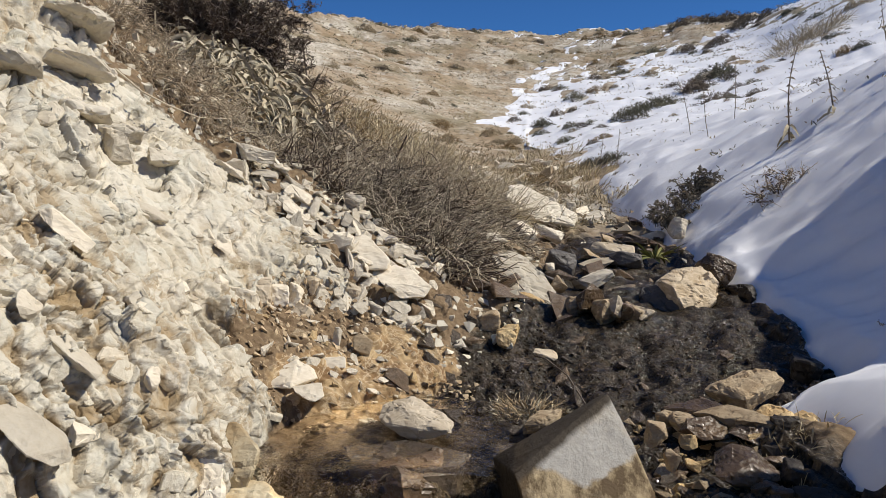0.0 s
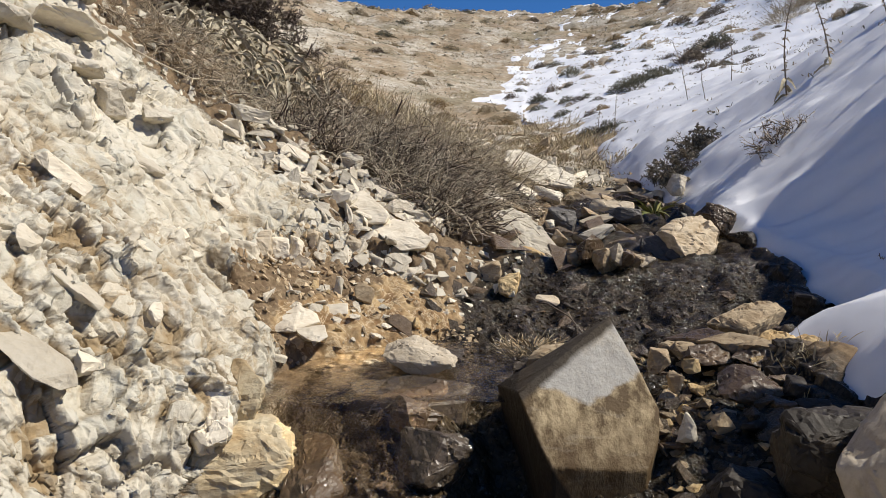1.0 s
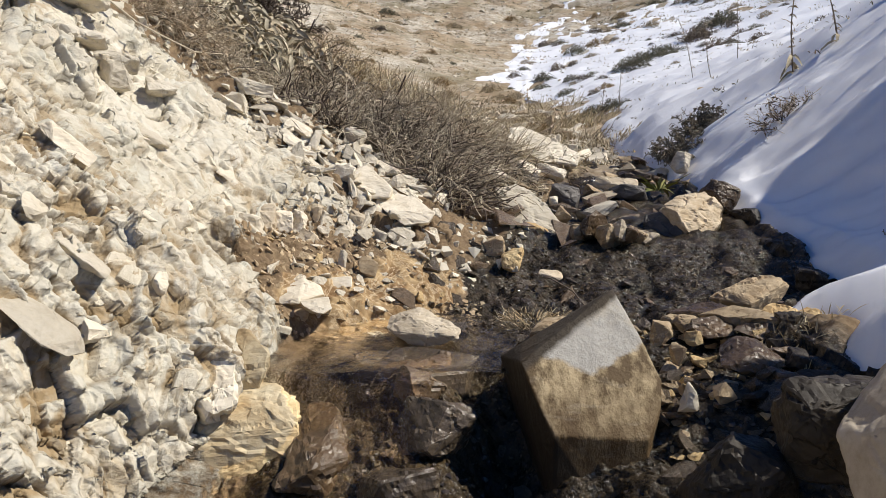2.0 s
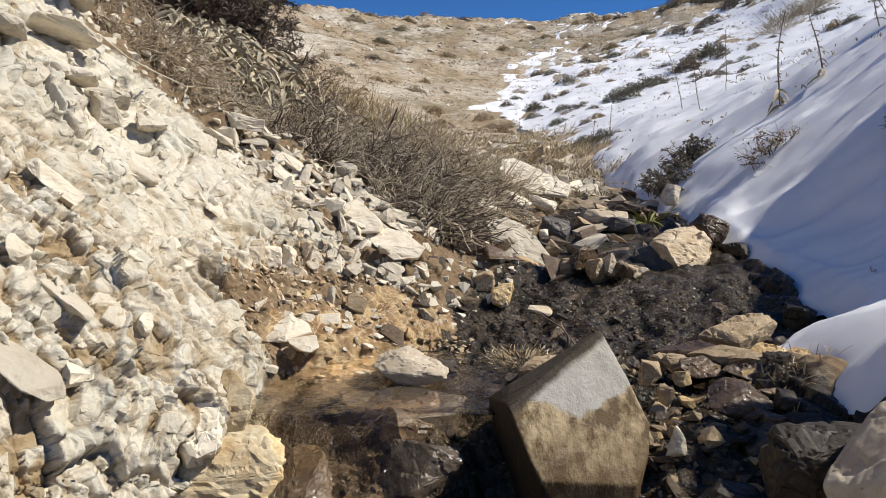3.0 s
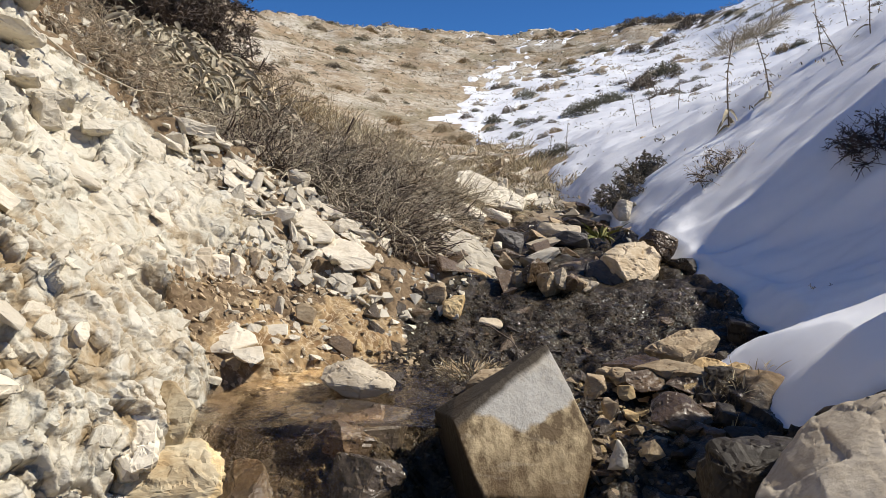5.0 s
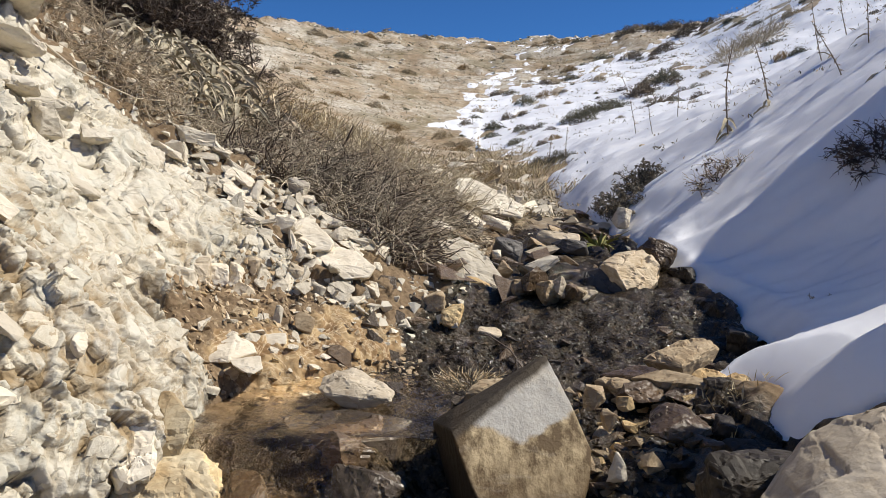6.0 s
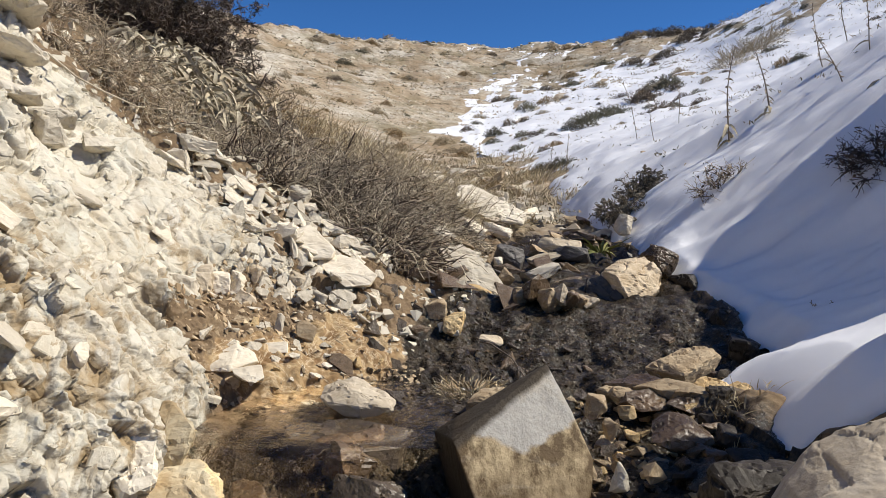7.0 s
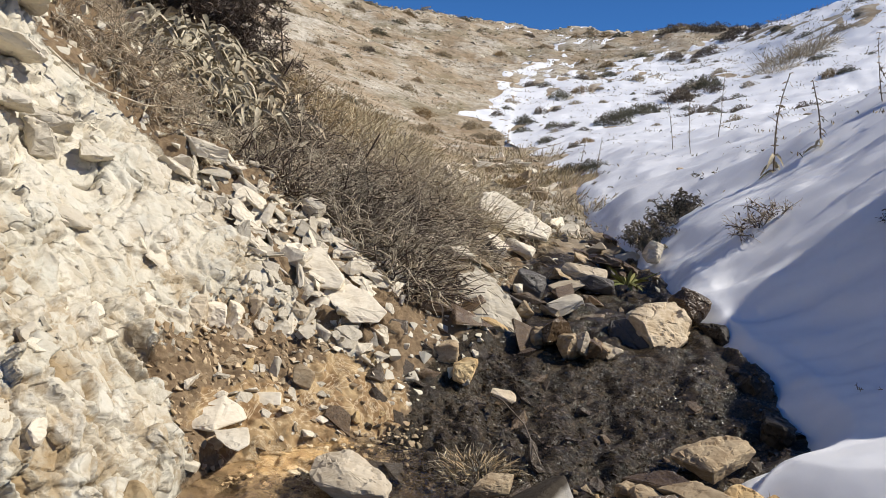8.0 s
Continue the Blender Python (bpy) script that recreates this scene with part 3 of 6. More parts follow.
def ground_at(x, y):
    """The height of the land at one place, from a table of it."""
    if not (-3.99 < x < 3.99 and -0.99 < y < 8.99):
        return float(land(np.array([x], float), np.array([y], float))[0])
    fx, fy = (x + 4) / 0.02, (y + 1) / 0.02
    i, j = int(fx), int(fy)
    fx, fy = fx - i, fy - j
    h = HEIGHTS
    return float((h[j, i] * (1 - fx) + h[j, i + 1] * fx) * (1 - fy) + (h[j + 1, i] * (1 - fx) + h[j + 1, i + 1] * fx) * fy)


def slope_turn(x, y):
    """The turn that lays a thing flat on the slope at x, y."""
    e = 0.04
    gx = (ground_at(x + e, y) - ground_at(x - e, y)) / (2 * e)
    gy = (ground_at(x, y + e) - ground_at(x, y - e)) / (2 * e)
    return Vector((0, 0, 1)).rotation_difference(Vector((-gx, -gy, 1)).normalized()).to_matrix().to_4x4()


def hull_mesh(name, points, material, cuts=0, rough=0.0, strata=0.0, bevel=0.0, seed=0, grain=18.0):
    """A stone: the hull of some points, its edges worn, its faces broken up; strata: depth of the layers that show on its sides."""
    bm = bmesh.new()
    for p in points:
        bm.verts.new(p)
    res = bmesh.ops.convex_hull(bm, input=list(bm.verts))
    gone = [v for v in bm.verts if not v.link_faces]
    bmesh.ops.delete(bm, geom=gone, context="VERTS")
    bmesh.ops.dissolve_limit(bm, angle_limit=radians(4), verts=list(bm.verts), edges=list(bm.edges))
    if bevel:
        bmesh.ops.bevel(bm, geom=list(bm.edges), offset=bevel, segments=1, profile=0.6, affect="EDGES", clamp_overlap=True)
    bmesh.ops.triangulate(bm, faces=list(bm.faces))
    for _ in range(cuts):
        long = [e for e in bm.edges if e.calc_length() > (0.010 if cuts < 5 else 0.006)]
        if not long:
            break
        bmesh.ops.subdivide_edges(bm, edges=long, cuts=1)
        bmesh.ops.triangulate(bm, faces=list(bm.faces))
    if rough or strata:
        bm.normal_update()
        co = np.array([v.co[:] for v in bm.verts])
        size = float(np.max(np.ptp(co, axis=0)))
        shift = np.array((seed * 3.1, seed * 1.7, seed * 0.9))
        v1, t1, c1 = plates(co + shift, size * 0.30, 3 * seed, (1, 1, 0.6))
        v2, t2, c2 = plates(co + shift, size * 0.14, 3 * seed + 1, (1, 1, 0.6))
        amp = 0.28 * min(rough, 0.05 * size)
        broken = amp * (1.0 * v1 + 1.9 * t1 - 0.5 * smooth(0.08, 0, c1) + 0.45 * v2 + 0.9 * t2 - 0.3 * smooth(0.12, 0, c2))
        off = Vector(shift)
        moves = []
        for v, d in zip(bm.verts, broken):
            d = float(d) + 0.3 * amp * noise.fractal(v.co * 3 * grain + off, 1.0, 2.0, 3)
            if strata:
                layer = (v.co.z + 0.008 * noise.noise(v.co * 9 + off)) * (55 + 30 * noise.noise(off)) + seed
                d -= 0.45 * strata * (0.5 + 0.5 * math.sin(layer)) ** 4 * (1 - abs(v.normal.z))
            moves.append(v.normal * d)
        for v, d in zip(bm.verts, moves):
            v.co += d
    me = bpy.data.meshes.new(name)
    bm.to_mesh(me)
    bm.free()
    me.materials.append(material)
    if cuts > 4:
        me.polygons.foreach_set("use_smooth", np.ones(len(me.polygons), bool))
    return me


def lump(rng, sx, sy, sz, n=14, flat=0.75):
    """Random corner points of an angular stone of that size."""
    pts = []
    for _ in range(n):
        a, b = rng.uniform(0, 2 * math.pi), rng.uniform(-1, 1)
        k = 0.5 * rng.uniform(0.82, 1.0)
        c = math.sqrt(1 - b * b) ** 0.5
        top = math.copysign(min(1, abs(b) ** flat * 1.25), b)
        pts.append((k * sx * c * math.cos(a), k * sy * c * math.sin(a), 0.5 * sz * top * rng.uniform(0.85, 1)))
    return pts


def stone(name, label, x, y, z, sx, sy, sz, turn=(0, 0, 0), material=None, seed=1, cuts=3, rough=0.005, strata=0.0, n=15, points=None, group="", bevel=0.006, category="stone"):
    """One stone as a thing; z is the height of its middle."""
    rng = random.Random(seed)
    me = hull_mesh(name, points or lump(rng, sx, sy, sz, n), material or PALE, cuts, rough, strata, bevel, seed)
    ob = new(name, me)
    ob.matrix_basis = pose(x, y, z, *turn)
    return tagged(ob, label, category, group)


def tubes(name, lines, material, sides=3):
    """One mesh of many thin twigs: lines of (points, thickness at the start, thickness at the end)."""
    co, faces, base = [], [], 0
    ring = [(math.cos(2 * math.pi * k / sides), math.sin(2 * math.pi * k / sides)) for k in range(sides)]
    for pts, r0, r1 in lines:
        pts = np.asarray(pts, float)
        n = len(pts)
        way = np.gradient(pts, axis=0)
        way /= np.linalg.norm(way, axis=1)[:, None] + 1e-9
        up = np.array((0.3, 0.2, 0.93)) if abs(way[0, 2]) < 0.85 else np.array((0.95, 0.3, 0.0))
        s = np.cross(way, up)
        s /= np.linalg.norm(s, axis=1)[:, None] + 1e-9
        w = np.cross(s, way)
        r = np.linspace(r0, r1, n)[:, None]
        for c, d in ring:
            co.append(pts + r * (c * s + d * w))
        for k in range(sides):
            a, b = base + k * n, base + ((k + 1) % sides) * n
            i = np.arange(n - 1)
            faces.append(np.stack([a + i, b + i, b + i + 1, a + i + 1], 1))
        base += sides * n
    return quads_mesh(name, np.concatenate(co), np.concatenate(faces), material)


def quads_mesh(name, co, quads, material, smooth_faces=True):
    me = bpy.data.meshes.new(name)
    me.vertices.add(len(co))
    me.vertices.foreach_set("co", co.astype(np.float32).ravel())
    me.loops.add(quads.size)
    me.loops.foreach_set("vertex_index", quads.astype(np.int32).ravel())
    me.polygons.add(len(quads))
    me.polygons.foreach_set("loop_start", np.arange(0, quads.size, 4, dtype=np.int32))
    me.polygons.foreach_set("use_smooth", np.full(len(quads), smooth_faces))
    me.update(calc_edges=True)
    me.materials.append(material)
    return me


def blades(name, items, material):
    """One mesh of many leaves: each (base, direction, length, width, droop, roll), folded along its rib."""
    co, faces, base = [], [], 0
    shape = ((0.0, 0.25), (0.25, 0.85), (0.55, 1.0), (0.82, 0.6), (1.0, 0.04))
    for p, way, length, width, droop, roll in items:
        p, way = Vector(p), Vector(way).normalized()
        side = way.cross(Vector((0, 0, 1)))
        side = side.normalized() if side.length > 1e-3 else Vector((1, 0, 0))
        side = Matrix.Rotation(roll, 3, way) @ side
        lift = side.cross(way)
        for t, w in shape:
            c = p + way * (length * t) - Vector((0, 0, 1)) * (droop * length * t * t)
            half = side * (0.5 * width * w)
            fold = lift * (0.22 * width * w)
            co += [c - half + fold, c, c + half + fold]
        for k in range(len(shape) - 1):
            a = base + 3 * k
            faces += [(a, a + 1, a + 4, a + 3), (a + 1, a + 2, a + 5, a + 4)]
        base += 3 * len(shape)
    return quads_mesh(name, np.array([tuple(c) for c in co]), np.array(faces), material)


def wander(rng, start, way, length, n, bend, sag=0.0):
    """A crooked line of n points."""
    p, d = Vector(start), Vector(way).normalized()
    step, out = length / (n - 1), [tuple(start)]
    for _ in range(n - 1):
        d = (d + Vector((rng.gauss(0, bend), rng.gauss(0, bend), rng.gauss(0, bend) - sag))).normalized()
        p = p + d * step
        out.append(tuple(p))
    return out


def shrub(name, label, x, y, radius, height, seed, stems=22, twigs=300, lean=(0, 0, 0), twig_len=0.35, thick=0.0022, stem_mat=None, twig_mat=None, sag=0.05, bend=0.22, leaves=0, leaf=(0.02, 0.006), leaf_mat=None, category="shrub", group="", z=None, sub=2):
    """A shrub of crooked stems, fine twigs and maybe small leaves."""
    rng = random.Random(seed)
    z = ground_at(x, y) if z is None else z
    root = empty_at(name, x, y, z, label, category, group)
    stem_lines, twig_lines, leaf_items = [], [], []
    lean = Vector(lean)
    for _ in range(stems):
        a, r = rng.uniform(0, 2 * math.pi), radius * math.sqrt(rng.random()) * 0.55
        bx, by = r * math.cos(a), r * math.sin(a)
        bz = ground_at(x + bx, y + by) - z - 0.015
        way = Vector((bx / radius + rng.gauss(0, 0.45), by / radius + rng.gauss(0, 0.45), height / radius * rng.uniform(0.5, 1.2))) + lean
        stem_lines.append((wander(rng, (bx, by, bz), way, height * rng.uniform(0.7, 1.3) + radius * 0.4, 8, bend * 0.7, sag), thick * rng.uniform(1.0, 2.0), thick * 0.6))
    for _ in range(twigs):
        pts = rng.choice(stem_lines)[0]
        k = rng.randint(1, len(pts) - 2)
        f = rng.random()
        p = Vector(pts[k]).lerp(Vector(pts[k + 1]), f)
        d = (Vector(pts[k + 1]) - Vector(pts[k])).normalized() + Vector((rng.gauss(0, 0.8), rng.gauss(0, 0.8), rng.gauss(0, 0.55))) + lean * 0.6
        ln = twig_len * radius * rng.uniform(0.4, 1.3)
        line = wander(rng, p, d, ln, 5, bend, sag)
        twig_lines.append((line, thick * 0.7, thick * 0.3))
        for _ in range(sub):
            q = line[rng.randint(1, 3)]
            w = d + Vector((rng.gauss(0, 1), rng.gauss(0, 1), rng.gauss(0, 0.8)))
            twig_lines.append((wander(rng, q, w, ln * rng.uniform(0.25, 0.6), 3, bend, sag), thick * 0.45, thick * 0.2))
    for _ in range(leaves):
        line = rng.choice(twig_lines)[0]
        q = line[rng.randint(0, len(line) - 1)]
        w = (rng.gauss(0, 1), rng.gauss(0, 1), rng.gauss(0.35, 0.8))
        leaf_items.append((q, w, leaf[0] * rng.uniform(0.6, 1.4), leaf[1] * rng.uniform(0.7, 1.3), rng.uniform(0, 0.5), rng.uniform(-1.5, 1.5)))
    tagged(part("stem_work", tubes("stem_work", stem_lines, stem_mat or BARK, 4), None, root), kind="stuff")
    tagged(part("twig_tangle", tubes("twig_tangle", twig_lines, twig_mat or TWIG), None, root), kind="stuff")
    if leaf_items:
        tagged(part("foliage", blades("foliage", leaf_items, leaf_mat or SAGE), None, root), kind="stuff")
    return root


def tuft(name, label, x, y, radius, height, count, seed, material, width=0.004, spread=0.5, droop=0.45, jitter=0.3, z=None, group="", category="grass"):
    """A tuft of grass blades."""
    rng = random.Random(seed)
    z = ground_at(x, y) if z is None else z
    items = []
    for _ in range(count):
        a, r = rng.uniform(0, 2 * math.pi), radius * math.sqrt(rng.random())
        bx, by = r * math.cos(a), r * math.sin(a)
        bz = ground_at(x + bx, y + by) - ground_at(x, y) - 0.006
        w = (math.cos(a) * spread * rng.random() + rng.gauss(0, jitter), math.sin(a) * spread * rng.random() + rng.gauss(0, jitter), 1)
        items.append(((bx, by, bz), w, height * rng.uniform(0.4, 1.2), width * rng.uniform(0.6, 1.3), rng.uniform(0, droop), rng.uniform(-1.5, 1.5)))
    ob = part(name, blades(name, items, material), None)
    ob.matrix_basis = pose(x, y, z)
    return tagged(ob, label, category, group)


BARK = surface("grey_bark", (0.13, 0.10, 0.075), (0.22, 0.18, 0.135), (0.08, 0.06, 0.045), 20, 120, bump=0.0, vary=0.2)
TWIG = surface("dry_twig", (0.37, 0.29, 0.195), (0.56, 0.46, 0.325), (0.13, 0.10, 0.07), 14, 80, bump=0.0, vary=0.35, islands=True)
PALE_TWIG = surface("bleached_twig", (0.42, 0.35, 0.25), (0.60, 0.53, 0.40), (0.20, 0.16, 0.11), 14, 80, bump=0.0, vary=0.4, islands=True)
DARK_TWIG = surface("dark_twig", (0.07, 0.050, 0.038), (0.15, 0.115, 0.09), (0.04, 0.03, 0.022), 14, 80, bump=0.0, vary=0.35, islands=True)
STRAW = surface("straw", (0.40, 0.32, 0.18), (0.54, 0.46, 0.30), (0.28, 0.19, 0.09), 9, 60, bump=0.0, vary=0.35, islands=True)
PALE_STRAW = surface("bleached_straw", (0.50, 0.41, 0.25), (0.60, 0.52, 0.36), (0.36, 0.27, 0.15), 9, 60, bump=0.0, vary=0.35, islands=True)
RUSSET = surface("russet_grass", (0.28, 0.19, 0.095), (0.42, 0.32, 0.175), (0.20, 0.12, 0.06), 9, 60, bump=0.0, vary=0.35, islands=True)
DRY_LEAF = surface("dry_leaf", (0.34, 0.27, 0.17), (0.54, 0.46, 0.32), (0.17, 0.12, 0.07), 12, 60, bump=0.0, vary=0.35, islands=True)
GREY_LEAF = surface("withered_grey_leaf", (0.32, 0.27, 0.18), (0.52, 0.46, 0.33), (0.10, 0.08, 0.05), 12, 60, bump=0.0, vary=0.4, islands=True)
SAGE = surface("grey_green_leaf", (0.14, 0.135, 0.09), (0.24, 0.22, 0.155), (0.08, 0.075, 0.05), 12, 60, bump=0.0, vary=0.35, islands=True)
DUSK = surface("dusty_dark_leaf", (0.14, 0.122, 0.09), (0.29, 0.255, 0.20), (0.03, 0.03, 0.02), 12, 60, bump=0.0, vary=0.4, islands=True)
GREEN = surface("green_leaf", (0.10, 0.12, 0.03), (0.22, 0.20, 0.06), (0.05, 0.06, 0.02), 12, 60, bump=0.0, vary=0.3, islands=True)
TAN = surface("tan_stone", (0.30, 0.215, 0.125), (0.48, 0.385, 0.255), (0.17, 0.11, 0.06), 12, 80, bump=0.004, stretch=(1, 1, 2.5))
SAND = surface("sandy_stone", (0.44, 0.36, 0.25), (0.58, 0.50, 0.38), (0.26, 0.18, 0.10), 8, 40, bump=0.004, stretch=(1, 1, 2))
SLATE = surface("dark_slate", (0.075, 0.066, 0.058), (0.14, 0.125, 0.11), (0.045, 0.04, 0.035), 9, 60, rough=(0.5, 0.75), bump=0.004, stretch=(1, 1, 2.5), spec=0.5)
STAINED = surface("stained_marl", (0.36, 0.265, 0.145), (0.55, 0.475, 0.325), (0.24, 0.15, 0.07), 13, 40, bump=0.004, stretch=(1, 1, 1.6))
BUFF = surface("buff_stone", (0.40, 0.31, 0.20), (0.54, 0.455, 0.33), (0.24, 0.155, 0.08), 14, 50, bump=0.005)
WORN = surface("worn_tan_stone", (0.49, 0.405, 0.295), (0.64, 0.56, 0.44), (0.26, 0.19, 0.12), 9, 45, bump=0.004)
# near black: the shade these stones lie in is put into their colour
SHADE_DARK = surface("shade_dark_stone", (0.022, 0.017, 0.012), (0.055, 0.043, 0.030), (0.012, 0.010, 0.007), 9, 60, rough=(0.45, 0.75), bump=0.004)
DAMP = surface("damp_brown_stone", (0.075, 0.050, 0.028), (0.16, 0.105, 0.057), (0.07, 0.045, 0.025), 10, 70, rough=(0.25, 0.5), bump=0.004, spec=0.5)


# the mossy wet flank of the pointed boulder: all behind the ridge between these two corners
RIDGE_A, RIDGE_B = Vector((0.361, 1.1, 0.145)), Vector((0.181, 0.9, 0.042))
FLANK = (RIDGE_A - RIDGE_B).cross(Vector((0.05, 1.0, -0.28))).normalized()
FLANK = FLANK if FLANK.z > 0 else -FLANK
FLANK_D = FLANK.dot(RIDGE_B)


def two_tone_material():
    """Dry grey above, stained brown and damp below a slanting tide line."""
    m, t, p = nodes_of("tide_marked_stone")
    where = t.nodes.new("ShaderNodeNewGeometry").outputs["Position"]
    sep = t.nodes.new("ShaderNodeSeparateXYZ")
    t.links.new(where, sep.inputs[0])
    a = noise_of(t, where, 22.0, 6, 0.65)
    b = noise_of(t, where, 120.0, 6, 0.7, 0.4, 0.7)
    # the tide mark climbs to both sides of a low point on the front face
    slant = math_node(t, "MULTIPLY", math_node(t, "ABSOLUTE", math_node(t, "SUBTRACT", sep.outputs["X"], 0.312)), 0.36)
    line = math_node(t, "SUBTRACT", math_node(t, "ADD", sep.outputs["Z"], math_node(t, "MULTIPLY", math_node(t, "SUBTRACT", a, 0.5), 0.012)), slant)
    r = t.nodes.new("ShaderNodeMapRange")
    r.inputs["From Min"].default_value, r.inputs["From Max"].default_value = 0.014, 0.021
    t.links.new(line, r.inputs["Value"])
    dry = r.outputs["Result"]
    deep = t.nodes.new("ShaderNodeMapRange")
    deep.inputs["From Min"].default_value, deep.inputs["From Max"].default_value = 0.005, -0.06
    t.links.new(math_node(t, "ADD", sep.outputs["Z"], math_node(t, "MULTIPLY", math_node(t, "SUBTRACT", a, 0.5), 0.05)), deep.inputs["Value"])
    streak = noise_of(t, where, 15.0, 8, 0.7, 0.42, 0.58, (1.5, 1, 0.5), (0, -35, 0))
    low = mix_colors(t, streak, (0.095, 0.062, 0.030), (0.41, 0.32, 0.19))
    low = mix_colors(t, math_node(t, "MULTIPLY", deep.outputs["Result"], 0.75), low, (0.085, 0.052, 0.024))
    high = mix_colors(t, a, (0.33, 0.313, 0.278), (0.42, 0.40, 0.36))
    high = mix_colors(t, math_node(t, "MULTIPLY", b, 0.35), high, (0.33, 0.30, 0.255))
    high = mix_colors(t, math_node(t, "MULTIPLY", noise_of(t, where, 9.0, 5, 0.6, 0.52, 0.66), 0.6), high, (0.42, 0.355, 0.25))
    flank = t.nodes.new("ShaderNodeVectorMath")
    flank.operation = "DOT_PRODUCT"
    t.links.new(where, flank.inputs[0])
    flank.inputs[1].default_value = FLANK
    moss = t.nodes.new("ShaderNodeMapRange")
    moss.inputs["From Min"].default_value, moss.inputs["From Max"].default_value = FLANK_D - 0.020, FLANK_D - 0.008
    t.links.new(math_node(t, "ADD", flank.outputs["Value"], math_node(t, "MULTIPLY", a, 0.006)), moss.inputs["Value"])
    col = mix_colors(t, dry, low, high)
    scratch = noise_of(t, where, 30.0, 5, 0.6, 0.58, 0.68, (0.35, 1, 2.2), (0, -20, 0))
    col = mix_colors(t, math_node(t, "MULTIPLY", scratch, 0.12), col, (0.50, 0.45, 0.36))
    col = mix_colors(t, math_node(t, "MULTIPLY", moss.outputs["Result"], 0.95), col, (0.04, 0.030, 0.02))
    # shade painted black on the side that stands in the water, beyond the front face's edge
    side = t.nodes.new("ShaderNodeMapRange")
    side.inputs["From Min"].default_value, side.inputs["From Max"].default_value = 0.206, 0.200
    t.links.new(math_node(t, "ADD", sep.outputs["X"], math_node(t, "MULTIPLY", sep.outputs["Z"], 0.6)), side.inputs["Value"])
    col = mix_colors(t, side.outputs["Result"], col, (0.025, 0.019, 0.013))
    t.links.new(col, p.inputs["Base Color"])
    t.links.new(math_node(t, "ADD", 0.66, math_node(t, "MULTIPLY", dry, 0.2)), p.inputs["Roughness"])
    p.inputs["Specular IOR Level"].default_value = 0.18
    t.links.new(bump_node(t, math_node(t, "ADD", math_node(t, "ADD", a, math_node(t, "MULTIPLY", streak, 0.8)), math_node(t, "MULTIPLY", b, 0.12)), 0.55, 0.004), p.inputs["Normal"])
    return m


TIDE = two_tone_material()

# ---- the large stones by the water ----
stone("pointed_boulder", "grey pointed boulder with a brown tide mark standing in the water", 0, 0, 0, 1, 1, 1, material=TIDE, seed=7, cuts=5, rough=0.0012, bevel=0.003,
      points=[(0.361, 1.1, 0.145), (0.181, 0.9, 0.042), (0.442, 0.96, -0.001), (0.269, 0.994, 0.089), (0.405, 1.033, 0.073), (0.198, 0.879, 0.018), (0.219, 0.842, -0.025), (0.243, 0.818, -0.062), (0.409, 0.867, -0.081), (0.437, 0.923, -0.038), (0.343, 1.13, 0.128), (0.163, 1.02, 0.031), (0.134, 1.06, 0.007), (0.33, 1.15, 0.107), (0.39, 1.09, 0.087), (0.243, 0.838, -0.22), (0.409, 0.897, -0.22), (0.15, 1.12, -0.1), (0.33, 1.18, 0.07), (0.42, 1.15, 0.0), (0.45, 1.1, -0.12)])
stone("oval_stone", "pale split oval stone lying at the water's edge", 0, 0, 0, 1, 1, 1, material=SAND, seed=5, cuts=4, rough=0.014, strata=0.006, bevel=0.003,
      points=[(-0.144, 1.22, 0.021), (-0.144, 1.26, 0.035), (-0.114, 1.28, 0.047), (-0.071, 1.28, 0.055), (0.017, 1.24, 0.028), (0.039, 1.21, 0.018), (0.036, 1.18, 0.011), (-0.036, 1.17, 0.013), (-0.115, 1.18, 0.017), (-0.068, 1.2, 0.046), (-0.02, 1.34, -0.01), (-0.13, 1.34, -0.01), (-0.05, 1.2, -0.04)])
stone("cracked_boulder", "pale cracked boulder with a dark wet flank at the stream", 0, 0, 0, 1, 1, 1, material=BUFF, seed=8, cuts=4, rough=0.018, strata=0.006, bevel=0.004,
      points=[(0.692, 2.62, 0.215), (0.777, 2.68, 0.256), (0.89, 2.72, 0.271), (0.955, 2.66, 0.206), (0.935, 2.6, 0.15), (0.836, 2.5, 0.076), (0.785, 2.5, 0.119), (0.744, 2.54, 0.2), (0.9, 2.85, 0.18), (0.74, 2.85, 0.17), (0.93, 2.75, 0.06), (0.72, 2.7, 0.06)])
stone("boulder_foot", "dark wet block under the flank of the cracked boulder", 0, 0, 0, 1, 1, 1, material=SLATE, seed=9, cuts=4, rough=0.008, strata=0.005, bevel=0.005,
      points=[(0.640, 2.66, 0.175), (0.70, 2.64, 0.195), (0.775, 2.53, 0.118), (0.76, 2.51, 0.06), (0.66, 2.56, 0.07), (0.635, 2.62, 0.10), (0.65, 2.8, 0.1), (0.8, 2.75, 0.1)])
stone("snow_edge_stone", "rough tan stone half under the snow's edge", 0.775, 1.60, 0.040, 0.24, 0.17, 0.085, (8, -12, 12), TAN, 12, 4, 0.03, 0.012, n=22, bevel=0.003)
